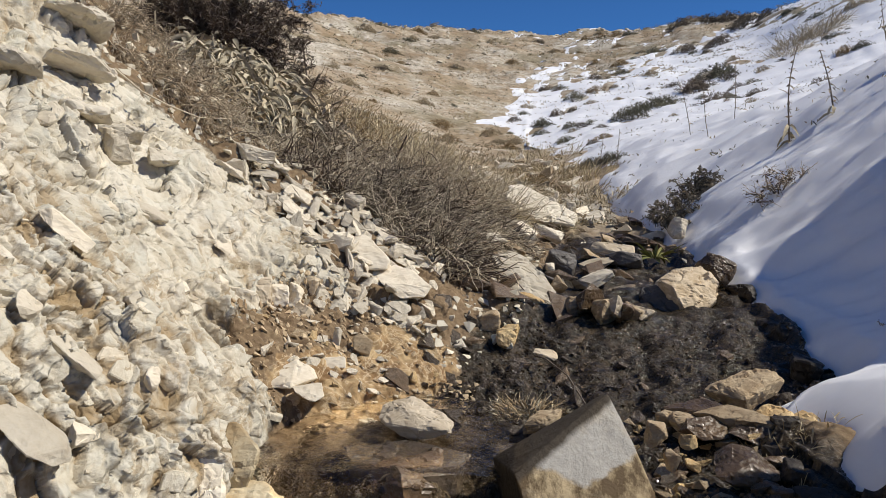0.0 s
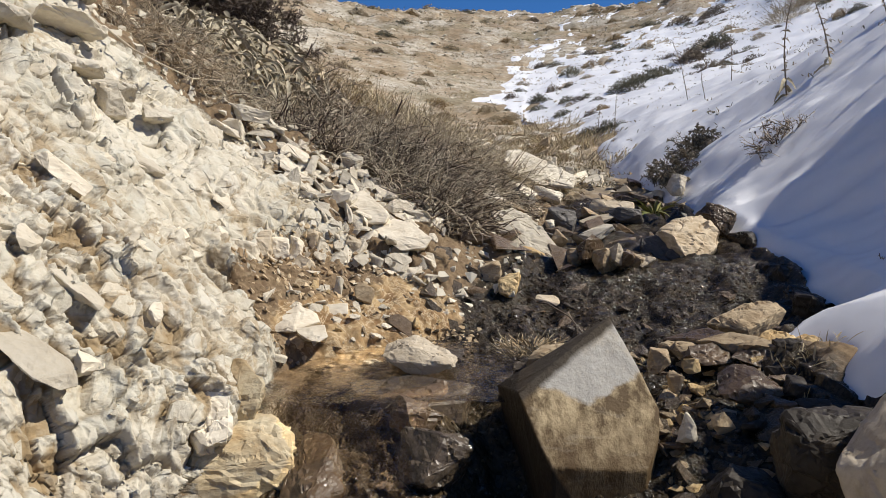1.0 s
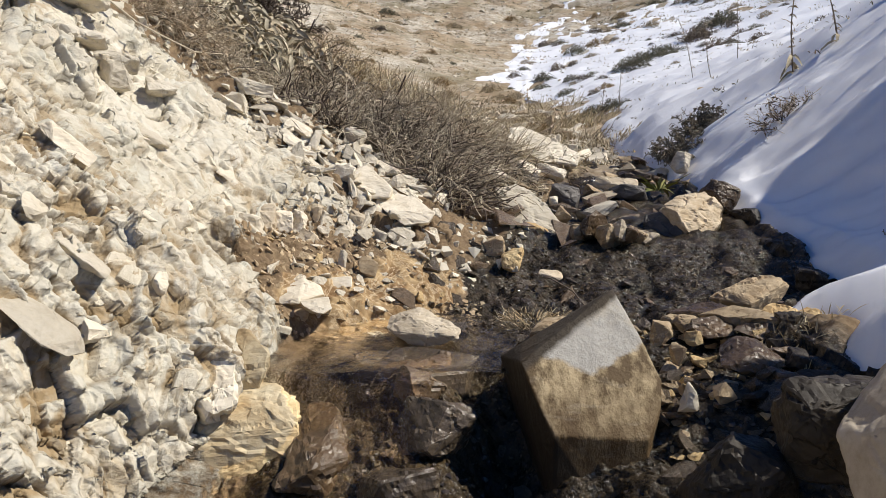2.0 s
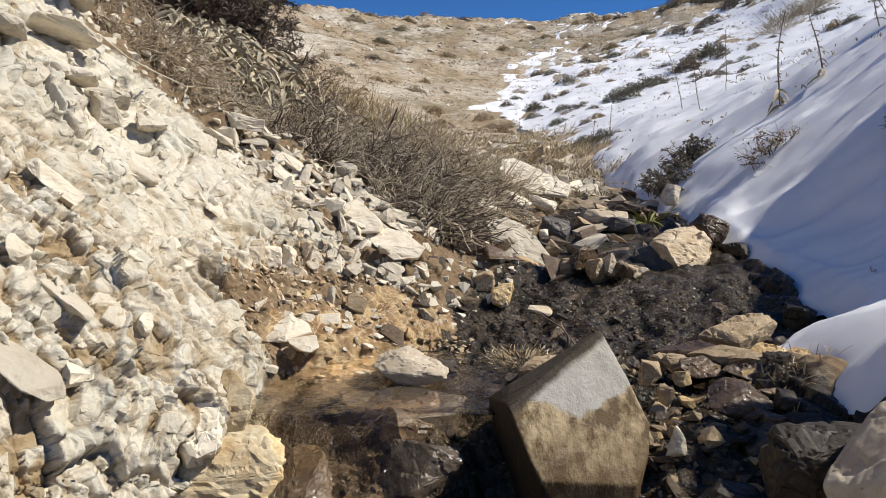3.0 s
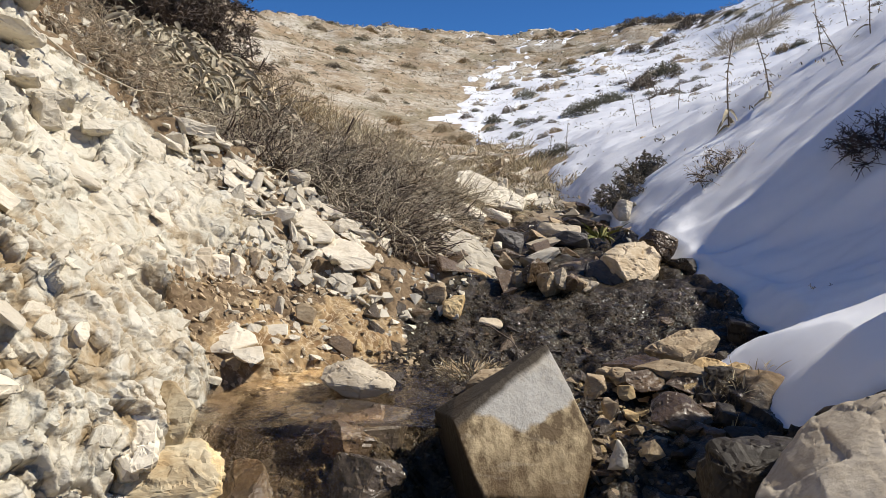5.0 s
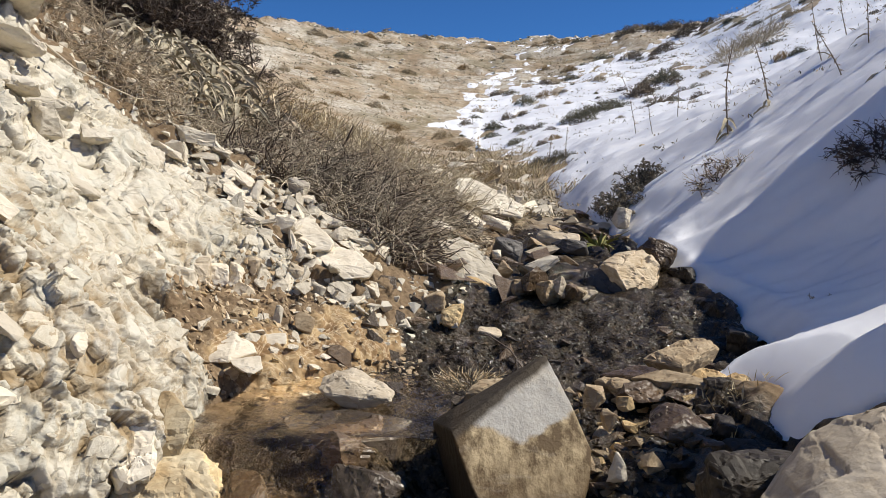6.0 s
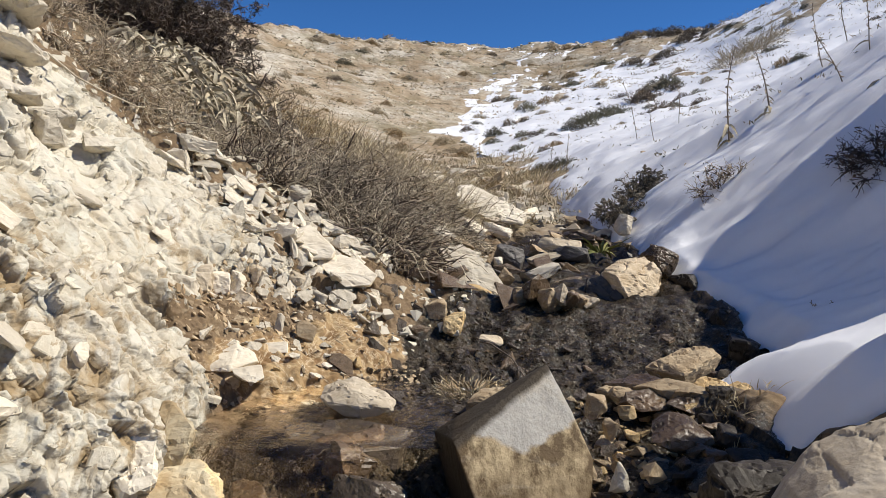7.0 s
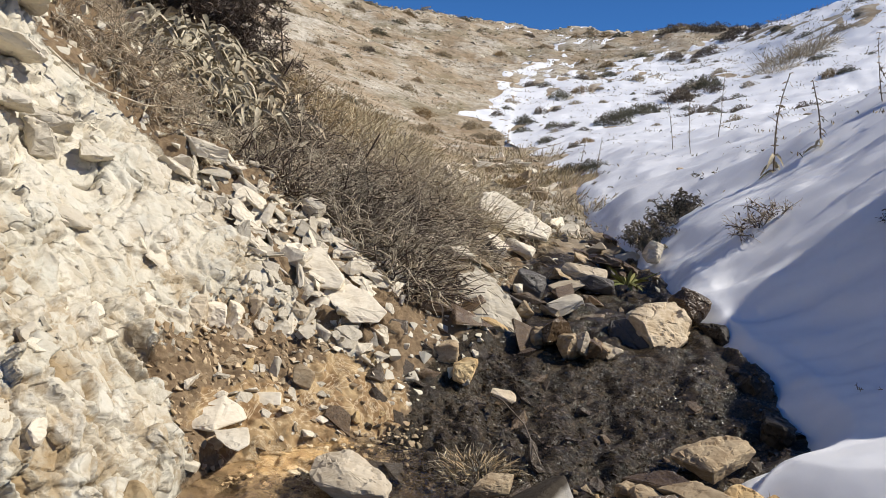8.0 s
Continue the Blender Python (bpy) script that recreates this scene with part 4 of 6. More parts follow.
stone("flat_slab", "pale flat slab resting on the rubble slope", 0, 0, 0, 1, 1, 1, material=PALE, seed=14, cuts=4, rough=0.004, strata=0.004, bevel=0.005,
      points=[(-0.514, 1.95, 0.304), (-0.418, 2.03, 0.364), (-0.408, 2.1, 0.391), (-0.367, 2.06, 0.369), (-0.276, 1.96, 0.31), (-0.284, 1.93, 0.278), (-0.443, 1.92, 0.27), (-0.493, 1.92, 0.287), (-0.4, 2.12, 0.3), (-0.3, 2.06, 0.26)])
stone("square_slab", "pale squarish slab below the flat slab", 0, 0, 0, 1, 1, 1, material=PALE, seed=15, cuts=3, rough=0.004, strata=0.003, bevel=0.003,
      points=[(-0.319, 1.92, 0.259), (-0.271, 1.99, 0.294), (-0.206, 1.97, 0.278), (-0.13, 1.93, 0.231), (-0.148, 1.9, 0.2), (-0.227, 1.88, 0.192), (-0.295, 1.89, 0.24), (-0.17, 2.02, 0.18), (-0.27, 2.03, 0.2)])
stone("leaning_slab", "pale slab leaning between the slope and the outcrop", -0.315, 1.96, 0.262, 0.13, 0.14, 0.035, (18, 30, -20), PALE, 16, 3, 0.004, 0.003, n=10)
for i, (x, y, z, w, h) in enumerate(((-0.604, 1.497, 0.236, 0.075, 0.1), (-0.584, 1.579, 0.242, 0.09, 0.12), (-0.545, 1.627, 0.229, 0.07, 0.1), (-0.51, 1.667, 0.219, 0.06, 0.11), (-0.487, 1.721, 0.232, 0.055, 0.12), (-0.451, 1.746, 0.217, 0.06, 0.11), (-0.428, 1.811, 0.232, 0.07, 0.12), (-0.382, 1.841, 0.213, 0.08, 0.12), (-0.348, 1.903, 0.219, 0.08, 0.12), (-0.293, 1.927, 0.2, 0.075, 0.1), (-0.246, 1.926, 0.178, 0.06, 0.08), (-0.186, 1.959, 0.163, 0.06, 0.06), (-0.393, 1.756, 0.183, 0.06, 0.08), (-0.478, 1.647, 0.184, 0.055, 0.07), (-0.306, 1.829, 0.168, 0.07, 0.07))):
    stone("outcrop_slab", "pale broken slab standing in the outcrop above the terrace", x, y, z - 0.018, w * 1.5, 0.12, h, (-26 + 9 * (i % 4), -14 + 11 * (i % 5), 17 * (i % 5) - 30), (PALE, SAND, PALE)[i % 3], 180 + i, 4, 0.010, 0.005, n=13, bevel=0.003, group="slabs of the outcrop")
stone("layered_stone", "pale layered stone with a shaded underside on the wet terrace", 0, 0, 0, 1, 1, 1, material=PALE, seed=21, cuts=4, rough=0.003, strata=0.004, bevel=0.002,
      points=[(-0.454, 1.27, 0.068), (-0.437, 1.3, 0.082), (-0.381, 1.34, 0.113), (-0.334, 1.33, 0.09), (-0.316, 1.3, 0.077), (-0.364, 1.25, 0.075), (-0.436, 1.25, 0.056), (-0.364, 1.245, 0.063), (-0.44, 1.4, 0.045), (-0.34, 1.4, 0.045)])
stone("layered_stone", "pale broken stone under the edge of the layered stone", 0, 0, 0, 1, 1, 1, material=PALE, seed=20, cuts=3, rough=0.003, strata=0.003, bevel=0.002,
      points=[(-0.353, 1.22, 0.077), (-0.288, 1.25, 0.083), (-0.269, 1.21, 0.061), (-0.286, 1.19, 0.052), (-0.305, 1.19, 0.054), (-0.338, 1.2, 0.069), (-0.31, 1.33, 0.02), (-0.37, 1.33, 0.02)])
stone("broken_stone", "small tan stone under the layered stone", -0.395, 1.275, 0.03, 0.11, 0.08, 0.06, (0, 12, 10), TAN, 22, 3, 0.005)
stone("stick_like_stone", "long narrow white stone on brown debris", 0, 0, 0, 1, 1, 1, material=PALE, seed=23, cuts=3, rough=0.002, strata=0.003, bevel=0.002,
      points=[(-0.379, 1.44, 0.090), (-0.289, 1.46, 0.097), (-0.281, 1.44, 0.070), (-0.355, 1.42, 0.066), (-0.30, 1.50, 0.07), (-0.37, 1.50, 0.07)])
stone("upright_chip", "white chip standing on edge in the debris", -0.338, 1.56, 0.122, 0.038, 0.02, 0.065, (-6, 8, 10), PALE, 24, 2, 0.002, n=10)
stone("leaf_shaped_chip", "ochre leaf shaped chip leaning in the debris", -0.275, 1.59, 0.105, 0.085, 0.026, 0.07, (-28, 20, 12), TAN, 25, 2, 0.002, n=11)
stone("upright_chip", "small cream chip in the debris", -0.375, 1.55, 0.115, 0.026, 0.02, 0.04, (0, 0, 30), PALE, 26, 2, 0.002, n=10)
stone("curved_chip", "white curved chip standing on the rubble", -0.575, 2.06, 0.475, 0.045, 0.03, 0.10, (-20, 24, 30), PALE, 27, 3, 0.002, n=12)
stone("perched_stone", "white block perched below the brush", -0.50, 2.31, 0.485, 0.11, 0.09, 0.08, (8, 18, 25), PALE, 28, 3, 0.005)
stone("ledge_block", "grey block with a bright top on the rock ledge", -0.915, 1.42, 0.635, 0.085, 0.09, 0.12, (5, -8, 20), PALE, 29, 3, 0.006, 0.003)
stone("long_slab", "long pale slab sloping to the stream", 0, 0, 0, 1, 1, 1, material=PALE, seed=31, cuts=4, rough=0.02, strata=0.012, bevel=0.008,
      points=[(0.002, 4.2, 0.589), (0.067, 4.3, 0.607), (0.267, 4.15, 0.538), (0.448, 4.1, 0.434), (0.425, 4.02, 0.358), (0.2, 3.95, 0.392), (0.027, 4.0, 0.432), (0.003, 4.05, 0.498), (0.022, 4.45, 0.509), (0.448, 4.4, 0.354), (0.027, 4.1, 0.352)])
stone("stream_slab", "pale slab stacked beneath the long slab", 0.13, 3.50, 0.335, 0.17, 0.16, 0.10, (10, 22, 10), PALE, 32, 4, 0.007, 0.005)
stone("stream_slab", "pale wedge shaped slab by the stream", 0.265, 3.62, 0.325, 0.20, 0.18, 0.10, (8, 26, -12), PALE, 33, 4, 0.007, 0.005)
stone("rusty_slab", "pale slab with a rust brown face dipping into the water", 0, 0, 0, 1, 1, 1, material=PALE, seed=35, cuts=4, rough=0.018, strata=0.012, bevel=0.005,
      points=[(0.02, 2.62, 0.285), (0.10, 2.75, 0.30), (0.18, 2.68, 0.255), (0.26, 2.58, 0.195), (0.315, 2.46, 0.115), (0.285, 2.42, 0.10), (0.17, 2.42, 0.11), (0.06, 2.50, 0.19), (0.25, 2.75, 0.1), (0.05, 2.75, 0.15)])
stone("rust_stone", "rust brown broken stone at the waterline", 0.19, 2.44, 0.115, 0.17, 0.07, 0.07, (0, 24, -8), OCHRE, 36, 3, 0.005, 0.004)
stone("brush_stone", "pale stone half hidden by dry brush", -0.045, 3.02, 0.33, 0.24, 0.16, 0.10, (8, 18, -6), PALE, 37, 3, 0.007, 0.004)
stone("brush_stone", "pale stone half hidden by dry brush", -0.17, 2.98, 0.37, 0.15, 0.1, 0.08, (8, 14, 20), PALE, 38, 3, 0.007, 0.004)
stone("leaf_shaped_slab", "pale leaf shaped slab at the foot of the brush", -0.035, 2.27, 0.205, 0.125, 0.11, 0.035, (24, 14, 10), PALE, 39, 3, 0.003, 0.002, n=10)
stone("dark_wedge", "dark wet wedge of rock beside the stream", 0.315, 3.02, 0.225, 0.19, 0.18, 0.12, (6, 10, 12), SLATE, 40, 4, 0.008, 0.005)
stone("white_pebble", "small white pebble between wet rocks", 0.27, 2.92, 0.215, 0.06, 0.05, 0.045, (0, 0, 20), PALE, 41, 2, 0.003)
stone("tan_block", "tan block at the water's edge", 0.295, 2.62, 0.175, 0.11, 0.10, 0.07, (10, 24, 24), TAN, 42, 3, 0.005, 0.003)
stone("bank_boulder", "brown boulder against the snow's edge", 0.99, 2.86, 0.235, 0.22, 0.20, 0.16, (0, 12, 30), DAMP, 44, 4, 0.012, 0.006)
stone("shaded_boulder", "dark boulder in the hollow under the snow", 1.05, 2.72, 0.13, 0.15, 0.24, 0.15, (0, 0, 12), SHADE_DARK, 45, 4, 0.010)
# black rocks added to read as the deep shade under the snow
stone("hollow_rock", "black wet rock in the hollow under the snow", 1.07, 2.30, 0.07, 0.15, 0.34, 0.10, (0, 8, 6), SHADE_DARK, 141, 4, 0.014, n=22)
stone("hollow_rock", "black wet rock in the hollow under the snow", 1.04, 1.95, 0.035, 0.12, 0.26, 0.08, (0, 6, -8), SHADE_DARK, 142, 4, 0.014, n=22)
stone("layered_slab", "flat pale layered slab beside the stream", 0.60, 3.32, 0.275, 0.30, 0.20, 0.08, (6, 8, -8), SAND, 46, 4, 0.006, 0.006)
stone("dark_slab", "dark slab under the layered slab", 0.66, 3.22, 0.235, 0.26, 0.16, 0.09, (0, 6, 6), SLATE, 47, 3, 0.006, 0.004)
stone("knob_stone", "white topped stone at the snow's edge", 0.99, 3.80, 0.38, 0.13, 0.12, 0.13, (0, 14, 40), PALE, 48, 3, 0.008, 0.004)
stone("lozenge_stone", "thin white flat stone over the stream", 0.455, 4.35, 0.40, 0.10, 0.08, 0.028, (6, 4, 0), PALE, 49, 2, 0.002, n=12)
stone("upright_slab", "white slab standing by the upper stream", 0.32, 4.75, 0.50, 0.06, 0.05, 0.14, (0, 5, 10), PALE, 50, 3, 0.004)
stone("upright_slab", "pale stub of rock by the upper stream", 0.43, 4.72, 0.45, 0.085, 0.07, 0.10, (0, -6, 30), PALE, 51, 3, 0.004)
for i, (x, y, z, w, h, lean) in enumerate(((0.46, 2.31, 0.135, 0.055, 0.14, -24), (0.495, 2.30, 0.145, 0.05, 0.13, -14), (0.53, 2.31, 0.14, 0.05, 0.125, -4), (0.565, 2.32, 0.13, 0.05, 0.12, 8), (0.60, 2.34, 0.12, 0.05, 0.11, 20), (0.41, 2.40, 0.155, 0.09, 0.12, -32), (0.36, 2.42, 0.13, 0.10, 0.11, -20))):
    stone("outcrop_rib", "brown and cream striped rib of rock above the wet wall", x, y, z - 0.015, 1.7 * w, 0.2, 0.72 * h, (-24, lean, 8), (TAN, SAND, DAMP, TAN, SAND, DAMP, TAN)[i], 152 + i, 4, 0.010, 0.004, n=15, bevel=0.003, group="ribs of the outcrop")
stone("rust_rock", "ochre stained rock at the edge of the dark water", 0.125, 1.97, 0.075, 0.09, 0.13, 0.10, (-30, 6, -28), OCHRE, 54, 4, 0.008, 0.004)
stone("rust_rock", "tan knobbly rock at the edge of the water", 0.06, 2.04, 0.105, 0.11, 0.11, 0.08, (0, 0, 12), TAN, 55, 4, 0.009, 0.004)
stone("wet_flat_stone", "pale flat stone on the wet stream bed", 0.245, 1.87, 0.045, 0.10, 0.07, 0.012, (24, 10, -12), SAND, 56, 2, 0.002, n=9, bevel=0.002)
stone("wet_flat_stone", "small white chip on the wet stream bed", -0.03, 1.87, 0.055, 0.04, 0.02, 0.014, (10, -10, 12), PALE, 57, 2, 0.002, n=10)
stone("wet_flat_stone", "small white chip on the wet stream bed", 0.13, 1.93, 0.052, 0.035, 0.03, 0.022, (10, 0, 30), PALE, 58, 2, 0.002, n=10)
stone("tuft_stone", "tan stone below the dry grass in the stream", 0.235, 1.33, 0.0, 0.14, 0.07, 0.05, (0, -14, 14), TAN, 59, 3, 0.004)
for i, (sx, x, y, z) in enumerate(((0.17, 0.60, 1.40, 0.035), (0.20, 0.685, 1.36, 0.040), (0.13, 0.61, 1.31, 0.022), (0.10, 0.72, 1.31, 0.035), (0.12, 0.70, 1.28, 0.02), (0.12, 0.56, 1.40, 0.012), (0.14, 0.77, 1.355, 0.042), (0.12, 0.66, 1.385, 0.028), (0.11, 0.82, 1.33, 0.045), (0.10, 0.58, 1.36, 0.015))):
    stone("layered_ledge_stone", "tan layered stone in the row below the snow", x, y, z, sx, 0.10, 0.045, (3, -4, 6 * i - 10), (DAMP, TAN, DAMP, TAN, DAMP, TAN, OCHRE, TAN, OCHRE, TAN)[i], 60 + i, 4, 0.005, 0.006, group="row of ledge stones")
stone("dark_flat_stone", "dark flat stone at the stream's side", 0.625, 1.12, 0.005, 0.21, 0.14, 0.055, (14, -4, -6), DAMP, 66, 4, 0.005, 0.005, n=12)
stone("tan_cobble", "tan cobble beside the pointed boulder", 0.485, 1.25, 0.02, 0.06, 0.06, 0.06, (0, 0, 10), TAN, 67, 3, 0.005, group="cobbles")
stone("tan_cobble", "ochre cobble beside the pointed boulder", 0.55, 1.22, 0.018, 0.05, 0.04, 0.04, (0, 10, 10), OCHRE, 68, 3, 0.004, group="cobbles")
stone("tan_cobble", "tan cobble beside the pointed boulder", 0.50, 1.11, 0.012, 0.04, 0.045, 0.045, (0, 0, 30), TAN, 69, 3, 0.004, group="cobbles")
stone("tan_cobble", "white cobble in the shade of the dark rocks", 0.478, 0.92, -0.02, 0.055, 0.045, 0.055, (0, -10, 10), PALE, 70, 3, 0.004, group="cobbles")
stone("tan_cobble", "tan cobble in the shade of the dark rocks", 0.553, 0.94, -0.015, 0.045, 0.04, 0.05, (0, -30, 10), TAN, 71, 3, 0.004, group="cobbles")
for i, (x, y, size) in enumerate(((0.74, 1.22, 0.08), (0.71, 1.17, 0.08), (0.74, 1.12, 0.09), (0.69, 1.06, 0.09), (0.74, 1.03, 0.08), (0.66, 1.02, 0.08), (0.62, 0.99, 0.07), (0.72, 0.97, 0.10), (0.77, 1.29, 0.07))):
    stone("rim_stone", "dark damp stone in the gravel below the snow's rim", x, y, ground_at(x, y) - 0.005, size, size * 0.8, size * 0.45, (6 * (i % 3), 8 - 5 * (i % 4), 40 * i), (SHADE_DARK, DAMP)[i % 2], 170 + i, 3, 0.008, n=14, bevel=0.003, group="rim stones")
stone("shore_boulder", "tan boulder with a worn face near the bank", 0, 0, 0, 1, 1, 1, material=WORN, seed=72, cuts=5, rough=0.009, strata=0.0, bevel=0.004,
      points=[(0.604, 0.6, 0.049), (0.661, 0.66, 0.093), (0.712, 0.68, 0.121), (0.713, 0.68, 0.147), (0.754, 0.66, 0.163), (0.764, 0.66, 0.18), (0.789, 0.64, 0.195), (0.645, 0.5, 0.097), (0.71, 0.48, 0.123), (1.0, 0.66, 0.27), (1.0, 0.4, 0.16), (0.66, 0.34, 0.02), (0.9, 0.3, 0.05), (0.63, 0.45, -0.1), (0.7, 0.76, 0.04), (0.85, 0.8, 0.08), (0.95, 0.8, 0.0), (0.9, 0.35, -0.12)])
# these two get near-black colour for the shade beside the boulder
stone("shore_rock", "dark wet rock beside the tan boulder", 0.665, 0.76, 0.0, 0.22, 0.18, 0.19, (0, 12, 10), SHADE_DARK, 73, 4, 0.022, n=24, bevel=0.015)
stone("shore_rock", "dark wet rock in the low channel", 0.53, 0.76, -0.10, 0.20, 0.18, 0.16, (10, 14, 40), SHADE_DARK, 75, 4, 0.022, n=24, bevel=0.015)
stone("submerged_ledge", "brown ledge just under the water", -0.06, 1.09, -0.045, 0.26, 0.18, 0.09, (4, 0, 8), DAMP, 75, 4, 0.008, 0.005)
stone("submerged_ledge", "brown cracked ledge at the lip of the pool", -0.02, 0.985, -0.06, 0.13, 0.09, 0.11, (0, 8, -6), DAMP, 76, 4, 0.008, 0.005)
stone("lip_rock", "dark wet rock at the lip of the pool", 0.02, 0.90, -0.10, 0.18, 0.14, 0.13, (-14, 6, -12), WET, 77, 4, 0.010, 0.005)
stone("lip_rock", "dark wet rock below the pool", -0.02, 0.78, -0.17, 0.20, 0.16, 0.14, (0, 0, 20), WET, 78, 4, 0.012, 0.005)
stone("lip_rock", "brown mossy rock below the pool", -0.20, 0.84, -0.12, 0.20, 0.22, 0.16, (-20, 0, -10), DAMP, 79, 4, 0.012, 0.005)
for i, (x, y, size) in enumerate(((-0.57, 0.74, 0.13), (-0.545, 0.83, 0.085), (-0.65, 1.21, 0.06), (-0.585, 0.96, 0.06), (-0.73, 0.99, 0.15), (-0.825, 1.25, 0.10), (-0.645, 0.73, 0.10), (-0.50, 0.86, 0.07),
                                  (-0.53, 0.60, 0.10), (-0.51, 0.69, 0.07), (-1.0, 1.24, 0.12), (-0.97, 1.38, 0.10), (-0.79, 1.37, 0.13), (-0.69, 1.57, 0.09), (-0.62, 1.40, 0.08), (-0.70, 1.12, 0.11))):
    plate = stone("cliff_plate", "smooth pale plate breaking off the cliff face", x, y, 0, size, size * (0.6 + 0.05 * (i % 5)), 0.022 + 0.1 * size, (0, 0, 0), PALE, 130 + i, 3, 0.004, 0.0, n=13, bevel=0.005, group="cliff plates")
    plate.matrix_basis = Matrix.Translation(rough_land(np.array([x]), np.array([y]))[0][0]) @ slope_turn(x, y) @ pose(0, 0, 0, 9 - 5 * (i % 4), -8 + 5 * (i % 5), 47 * i)
stone("cliff_plate", "smooth pale plate lying on the cliff face", -0.555, 0.61, 0.155, 0.17, 0.11, 0.024, (18, 34, 12), PALE, 82, 3, 0.003, 0.0, n=12)
stone("stained_block", "ochre stained block with a cream upper edge at the pool", 0, 0, 0, 1, 1, 1, material=STAINED, seed=161, cuts=4, rough=0.008, strata=0.003, bevel=0.004,
      points=[(-0.41, 0.98, 0.07), (-0.37, 0.97, 0.068), (-0.313, 0.93, 0.031), (-0.312, 0.9, -0.001), (-0.371, 0.89, -0.01), (-0.345, 0.91, -0.1), (-0.45, 1.05, 0.0), (-0.36, 1.06, -0.03), (-0.42, 0.9, -0.1)])
stone("stained_block", "pale yellow tan block stepping down into the pool", 0, 0, 0, 1, 1, 1, material=STAINED, seed=162, cuts=4, rough=0.02, strata=0.0, bevel=0.005,
      points=[(-0.400, 0.925, -0.030), (-0.306, 0.925, -0.022), (-0.249, 0.905, -0.047), (-0.222, 0.85, -0.090), (-0.23, 0.82, -0.2), (-0.40, 0.78, -0.2), (-0.406, 0.80, -0.095), (-0.430, 0.84, -0.055), (-0.30, 0.86, -0.05), (-0.28, 0.98, -0.1), (-0.42, 0.98, -0.1)])
stone("ribbed_slab", "bluish white streaked slab standing on edge at the foot of the cliff", 0, 0, 0, 1, 1, 1, material=PALE, seed=163, cuts=4, rough=0.014, strata=0.0, bevel=0.004,
      points=[(-0.481, 0.93, 0.065), (-0.421, 0.92, 0.066), (-0.357, 0.88, 0.032), (-0.335, 0.81, -0.038), (-0.372, 0.79, -0.053), (-0.45, 0.85, -0.006), (-0.55, 0.98, -0.02), (-0.47, 1.03, 0.0), (-0.46, 0.88, -0.12), (-0.4, 0.92, -0.12)])
stone("pool_ledge", "brown wet flat ledge at the lip of the pool", 0, 0, 0, 1, 1, 1, material=WET, seed=164, cuts=4, rough=0.006, strata=0.005, bevel=0.004,
      points=[(-0.19, 1.10, -0.015), (-0.06, 1.16, -0.004), (0.09, 1.12, -0.012), (0.07, 1.06, -0.03), (-0.02, 1.02, -0.03), (-0.16, 1.03, -0.03), (-0.17, 1.03, -0.12), (0.06, 1.04, -0.12), (0.0, 1.18, -0.1), (-0.18, 1.14, -0.1)])
stone("snow_rock", "pinkish rock breaking through the snow", 1.44, 5.3, 0.86, 0.26, 0.2, 0.16, (0, 0, 20), TAN, 83, 3, 0.010, 0.005)
stone("brush_block", "pale striped block at the edge of the brush", -0.80, 2.07, 0.655, 0.20, 0.12, 0.06, (10, 16, -6), PALE, 84, 3, 0.006, 0.006)
stone("brush_block", "white rock among brush below the dark bush", -1.80, 3.5, 1.27, 0.34, 0.2, 0.14, (16, 22, 0), PALE, 85, 3, 0.010, 0.006)
for i, (x, y, z, s) in enumerate(((-1.02, 1.36, 0.735, 0.24), (-0.99, 1.52, 0.735, 0.2), (-1.13, 1.22, 0.75, 0.22), (-1.12, 1.48, 0.80, 0.26), (-0.90, 1.60, 0.70, 0.16), (-1.22, 1.66, 0.90, 0.3))):
    seat = rough_land(np.array([x]), np.array([y]))[0][0]
    stone("ledge_plate", "pale overhanging plate of the rock ledge", seat[0] + 0.03, seat[1], seat[2] + 0.012, s, s * 0.7, 0.05, (-6, 14, 20 * i), PALE, 90 + i, 4, 0.025, 0.008, group="rock ledge plates")

